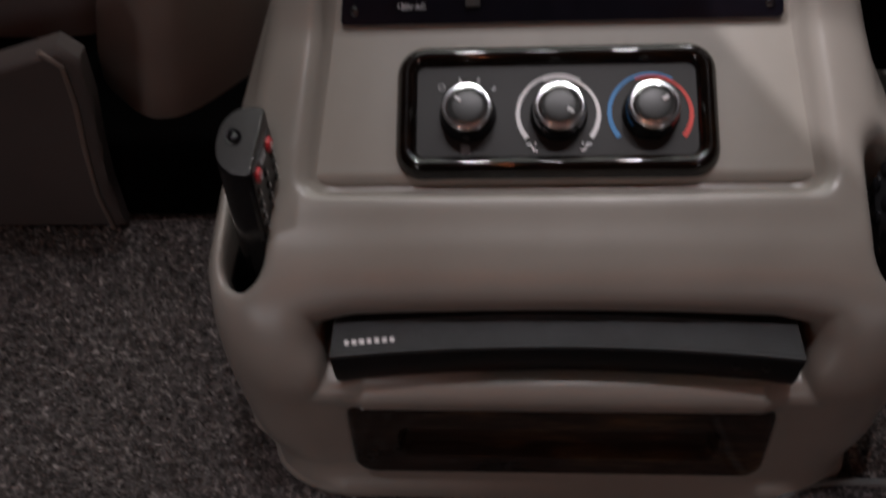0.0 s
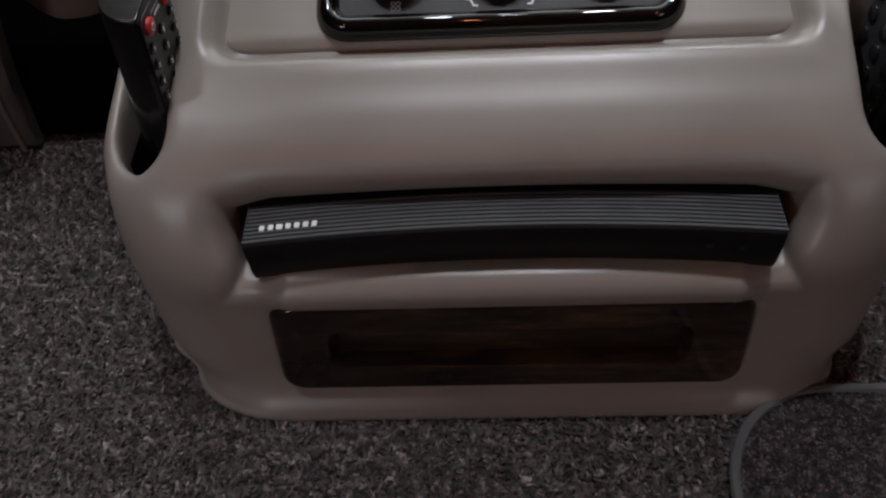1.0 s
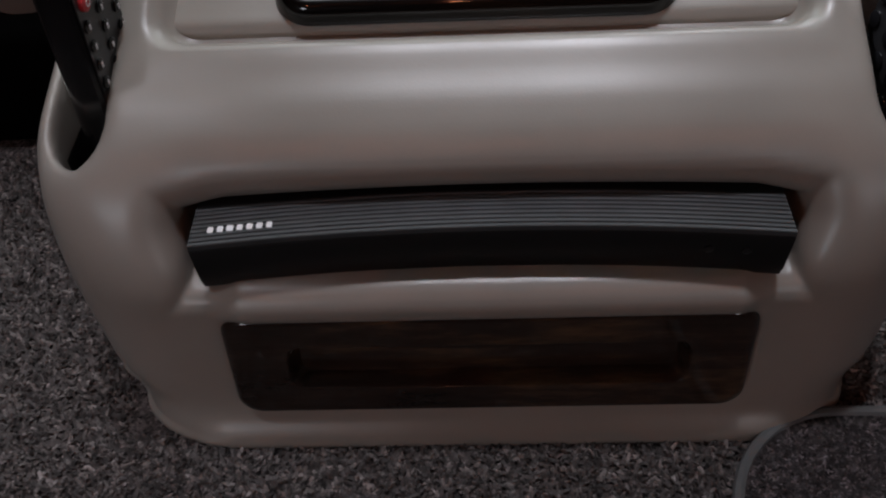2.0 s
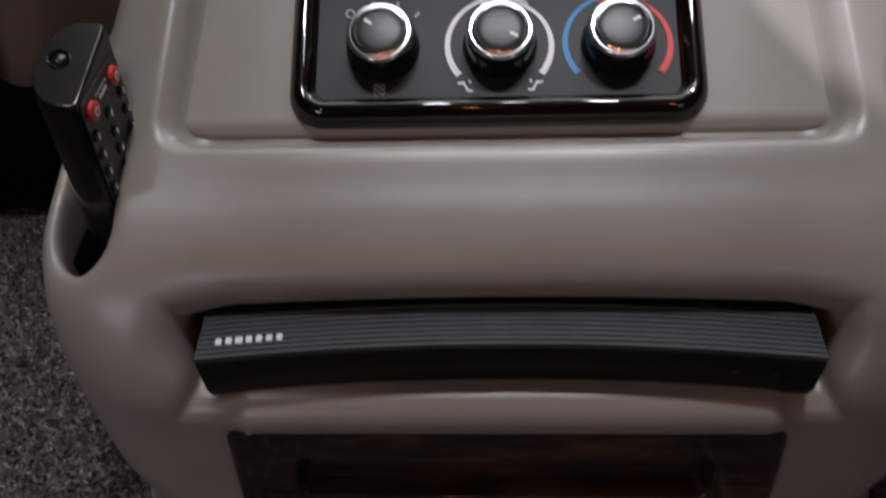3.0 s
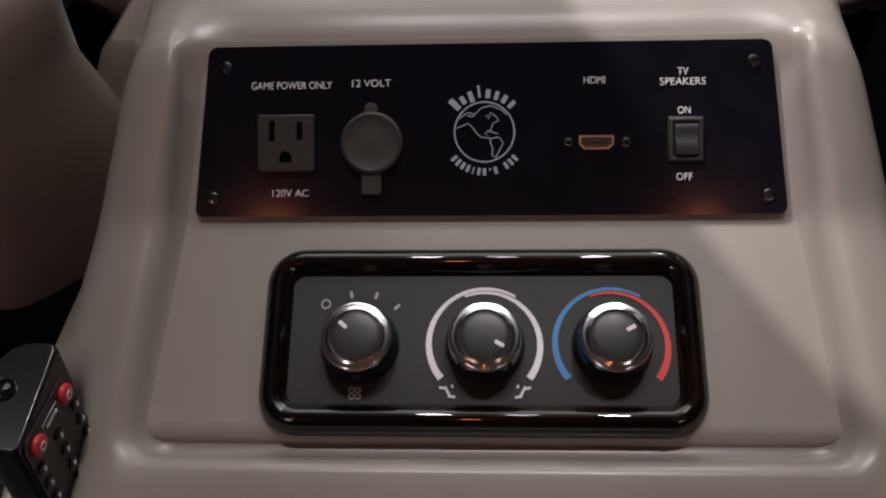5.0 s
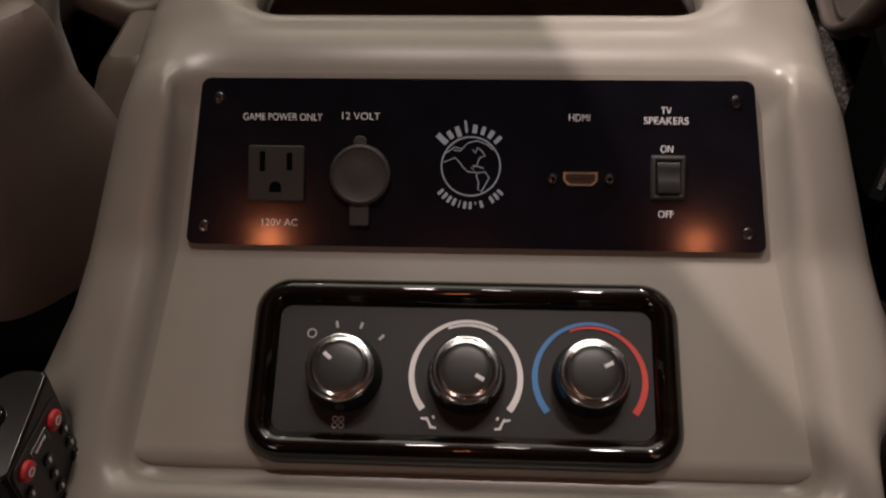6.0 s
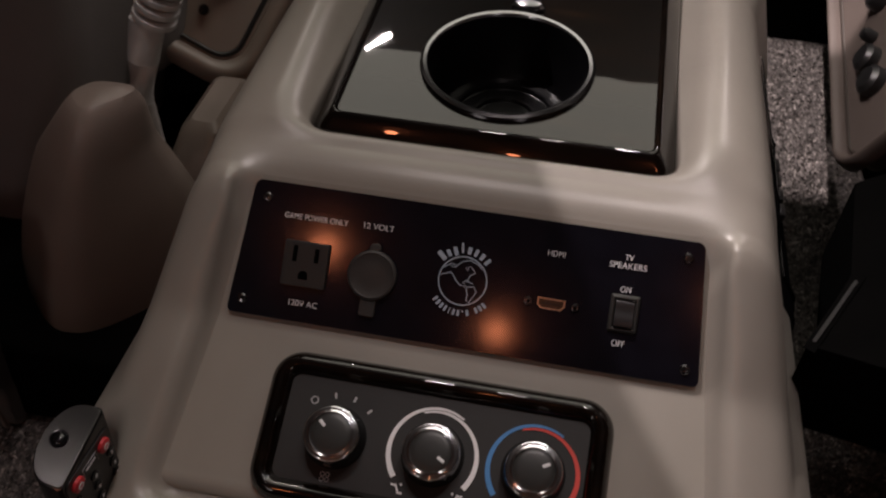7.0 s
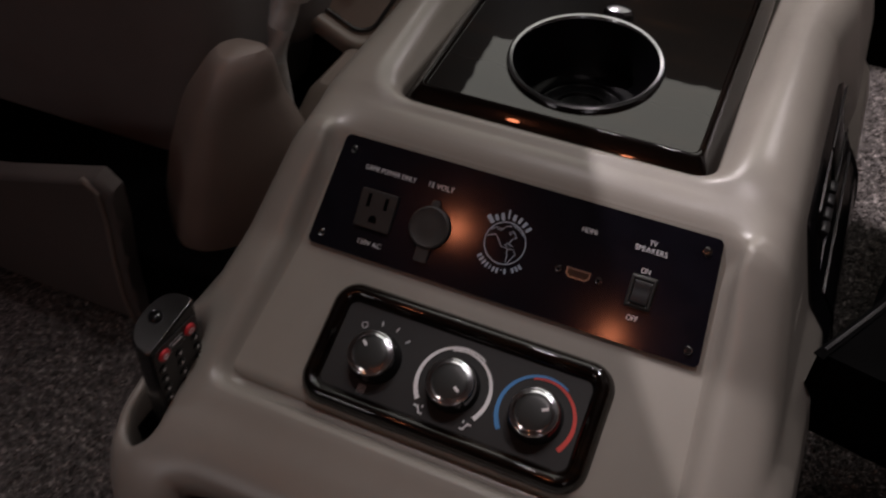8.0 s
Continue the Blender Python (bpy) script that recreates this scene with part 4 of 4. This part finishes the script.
part("seat_switch", moved(lathe([(0.0048, 0.0), (0.0046, 0.006), (0.0030, 0.008), (0.0003, 0.008)], 16), pose(-0.034, 0.002, 0.004)), BLACKG, sh, "black seat switch")
# belt buckle stalk
belt = thing("belt_stalk", "grey seat belt buckle stalk with ribbed sleeve beside seat", "seat belt")
part("stem", tube([(-0.262, 0.425, 0.110), (-0.259, 0.395, 0.190), (-0.252, 0.382, 0.255), (-0.246, 0.387, 0.285), (-0.240, 0.394, 0.312)], [0.0085, 0.0085, 0.0085, 0.0105, 0.0120], 16), SILVER, belt, "grey plastic stem")
for i in range(4):
    c = Vector((-0.2355 + 0.0030 * i, 0.3955 + 0.001 * i, 0.314 + 0.0075 * i))
    part("sleeve_rib", moved(lathe([(0.0120, -0.0032), (0.0146, -0.0020), (0.0150, 0.0), (0.0146, 0.0020), (0.0120, 0.0032)], 24), Matrix.Translation(c) @ pose(0, 0, 0, -6, 24, 0)), SILVER, belt, "ribbed grey sleeve")
part("buckle", moved(box(-0.018, 0.018, -0.010, 0.010, 0.0, 0.07, 0.005), Matrix.Translation((-0.223, 0.400, 0.342)) @ pose(0, 0, 0, -6, 24, 0)), BLACK, belt, "black buckle")

right = thing("seat", "dark leather van seat with zipped cover and taupe switch panel", "seat", "front seats")
part("seat_back", loft([(0.20, 0.43, 0.95, 0.40, 0.62, 0.05), (0.60, 0.42, 0.95, 0.34, 0.56, 0.07), (0.95, 0.45, 0.90, 0.29, 0.46, 0.07), (1.0, 0.50, 0.84, 0.31, 0.42, 0.05)]), LEATHER, right, "dark leather seat back")
part("cushion", box(0.37, 0.95, 0.50, 1.05, 0.16, 0.36, 0.05, 4), LEATHER, right, "dark leather cushion")
part("pedestal", box(0.37, 0.90, 0.40, 1.0, 0.002, 0.18, 0.01), VOID, right, "seat pedestal box in shade black")
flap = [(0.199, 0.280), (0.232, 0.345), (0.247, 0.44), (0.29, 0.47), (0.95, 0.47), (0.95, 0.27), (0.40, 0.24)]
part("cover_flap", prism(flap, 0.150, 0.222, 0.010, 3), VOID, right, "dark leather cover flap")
zip_a, zip_b = Vector((0.203, 0.283, 0.2230)), Vector((0.2335, 0.338, 0.2225))
for i in range(26):
    p = zip_a.lerp(zip_b, i / 25)
    part("zip_tooth", moved(box(-0.0011, 0.0011, -0.0007, 0.0007, -0.0002, 0.0012), Matrix.Translation(p) @ pose(0, 0, 0, 0, 0, -28)), GREY, right, "", smooth=False)
part("zip_tape", moved(box(-0.0035, 0.0035, -0.040, 0.040, -0.0004, 0.0003), Matrix.Translation((zip_a + zip_b) / 2) @ pose(0, 0, 0, 0, 0, -28.7)), VOID, right, "black zip tape", smooth=False)
# switch panel on the inner side
swp = part("switch_panel", ring_frame(0.47, 0.150, 0.034, 0.446, 0.126, 0.024, 0.014), PANEL, right, "taupe brown switch panel", Matrix.Translation((0.329, 0.790, 0.218)) @ pose(0, 0, 0, 0, -66, 0) @ pose(0, 0, 0, 0, 0, 82.5))
part("switch_inset", prism(rounded(0.450, 0.130, 0.024), -0.02, 0.004), PANEL, swp, "taupe switch inset")
part("inset_line", ring_frame(0.444, 0.124, 0.024, 0.436, 0.116, 0.020, 0.0015), SHADE, swp, "dark inset outline", pose(0, 0, 0.0042))
for sx, sy, sr in ((-0.082, 0.024, 0.0065), (-0.111, 0.029, 0.0135), (-0.146, 0.026, 0.0145), (-0.040, 0.010, 0.0120)):
    part("seat_switch", moved(lathe([(sr, 0.0), (sr * 0.97, 0.009), (sr * 0.7, 0.013), (0.0003, 0.0135)], 20), pose(sx, sy, 0.004)), BLACK, swp, "black round seat switch")
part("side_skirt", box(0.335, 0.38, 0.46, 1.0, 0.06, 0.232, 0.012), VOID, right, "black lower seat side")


# ---- carpet pile: short yarn tufts over the bare stretches of floor ----
def pile(name, spans, step, tall, material, parent, seed, keep):
    rng = np.random.default_rng(seed)
    base = []
    for x0, x1, y0, y1, z in spans:
        gx, gy = np.meshgrid(np.arange(x0, x1, step), np.arange(y0, y1, step), indexing="ij")
        base.append(np.stack([gx.ravel(), gy.ravel(), np.full(gx.size, z)], 1))
    c = np.concatenate(base)
    c = c[keep(c[:, 0], c[:, 1])]
    n = len(c)
    c[:, :2] += rng.uniform(-0.8, 0.8, (n, 2)) * step
    a = rng.uniform(0, 2 * math.pi, n)
    r = rng.uniform(0.4, 0.85, n) * step
    lean = rng.normal(0, 0.8, (n, 2)) * step
    co = np.zeros((n, 6, 3))
    for k in range(3):
        t = a + k * 2.0944
        co[:, k] = c + np.stack([r * np.cos(t), r * np.sin(t), np.zeros(n)], 1)
        co[:, 3 + k, :2] = c[:, :2] + lean + 0.55 * np.stack([r * np.cos(t), r * np.sin(t)], 1)
        co[:, 3 + k, 2] = c[:, 2] + tall * rng.uniform(0.5, 1.0, n)
    face = np.array([(0, 1, 4, 3), (1, 2, 5, 4), (2, 0, 3, 5)])
    quads = (np.arange(n)[:, None, None] * 6 + face).reshape(-1, 4)
    tops = np.arange(n)[:, None] * 6 + np.array((3, 4, 5))
    me = bpy.data.meshes.new(name)
    me.from_pydata(co.reshape(-1, 3), [], quads.tolist() + tops.tolist())
    me.materials.append(material)
    ob = tagged(new(name, me), kind="stuff")
    ob.parent = parent
    return ob


floor_ob = bpy.data.objects["floor"]
pile("carpet_pile", ((-0.46, -0.20, -0.22, 0.26, 0.0), (-0.20, 0.22, -0.10, 0.03, 0.0), (0.20, 0.40, 0.02, 1.20, 0.0)), 0.0025, 0.0036, TUFT, floor_ob, 5, lambda x, y: ~((x > 0.118) & (y < 0.028) & ((x > 0.1785) | (y < -0.032) | (np.hypot(x - 0.1785, y + 0.032) < 0.060))))
pile("mat_nap", ((0.122, 0.300, -0.13, 0.025, 0.0085),), 0.0015, 0.0016, MATTUFT, mat_th, 6, lambda x, y: (x > 0.1785) | (y < -0.032) | (np.hypot(x - 0.1785, y + 0.032) < 0.056))
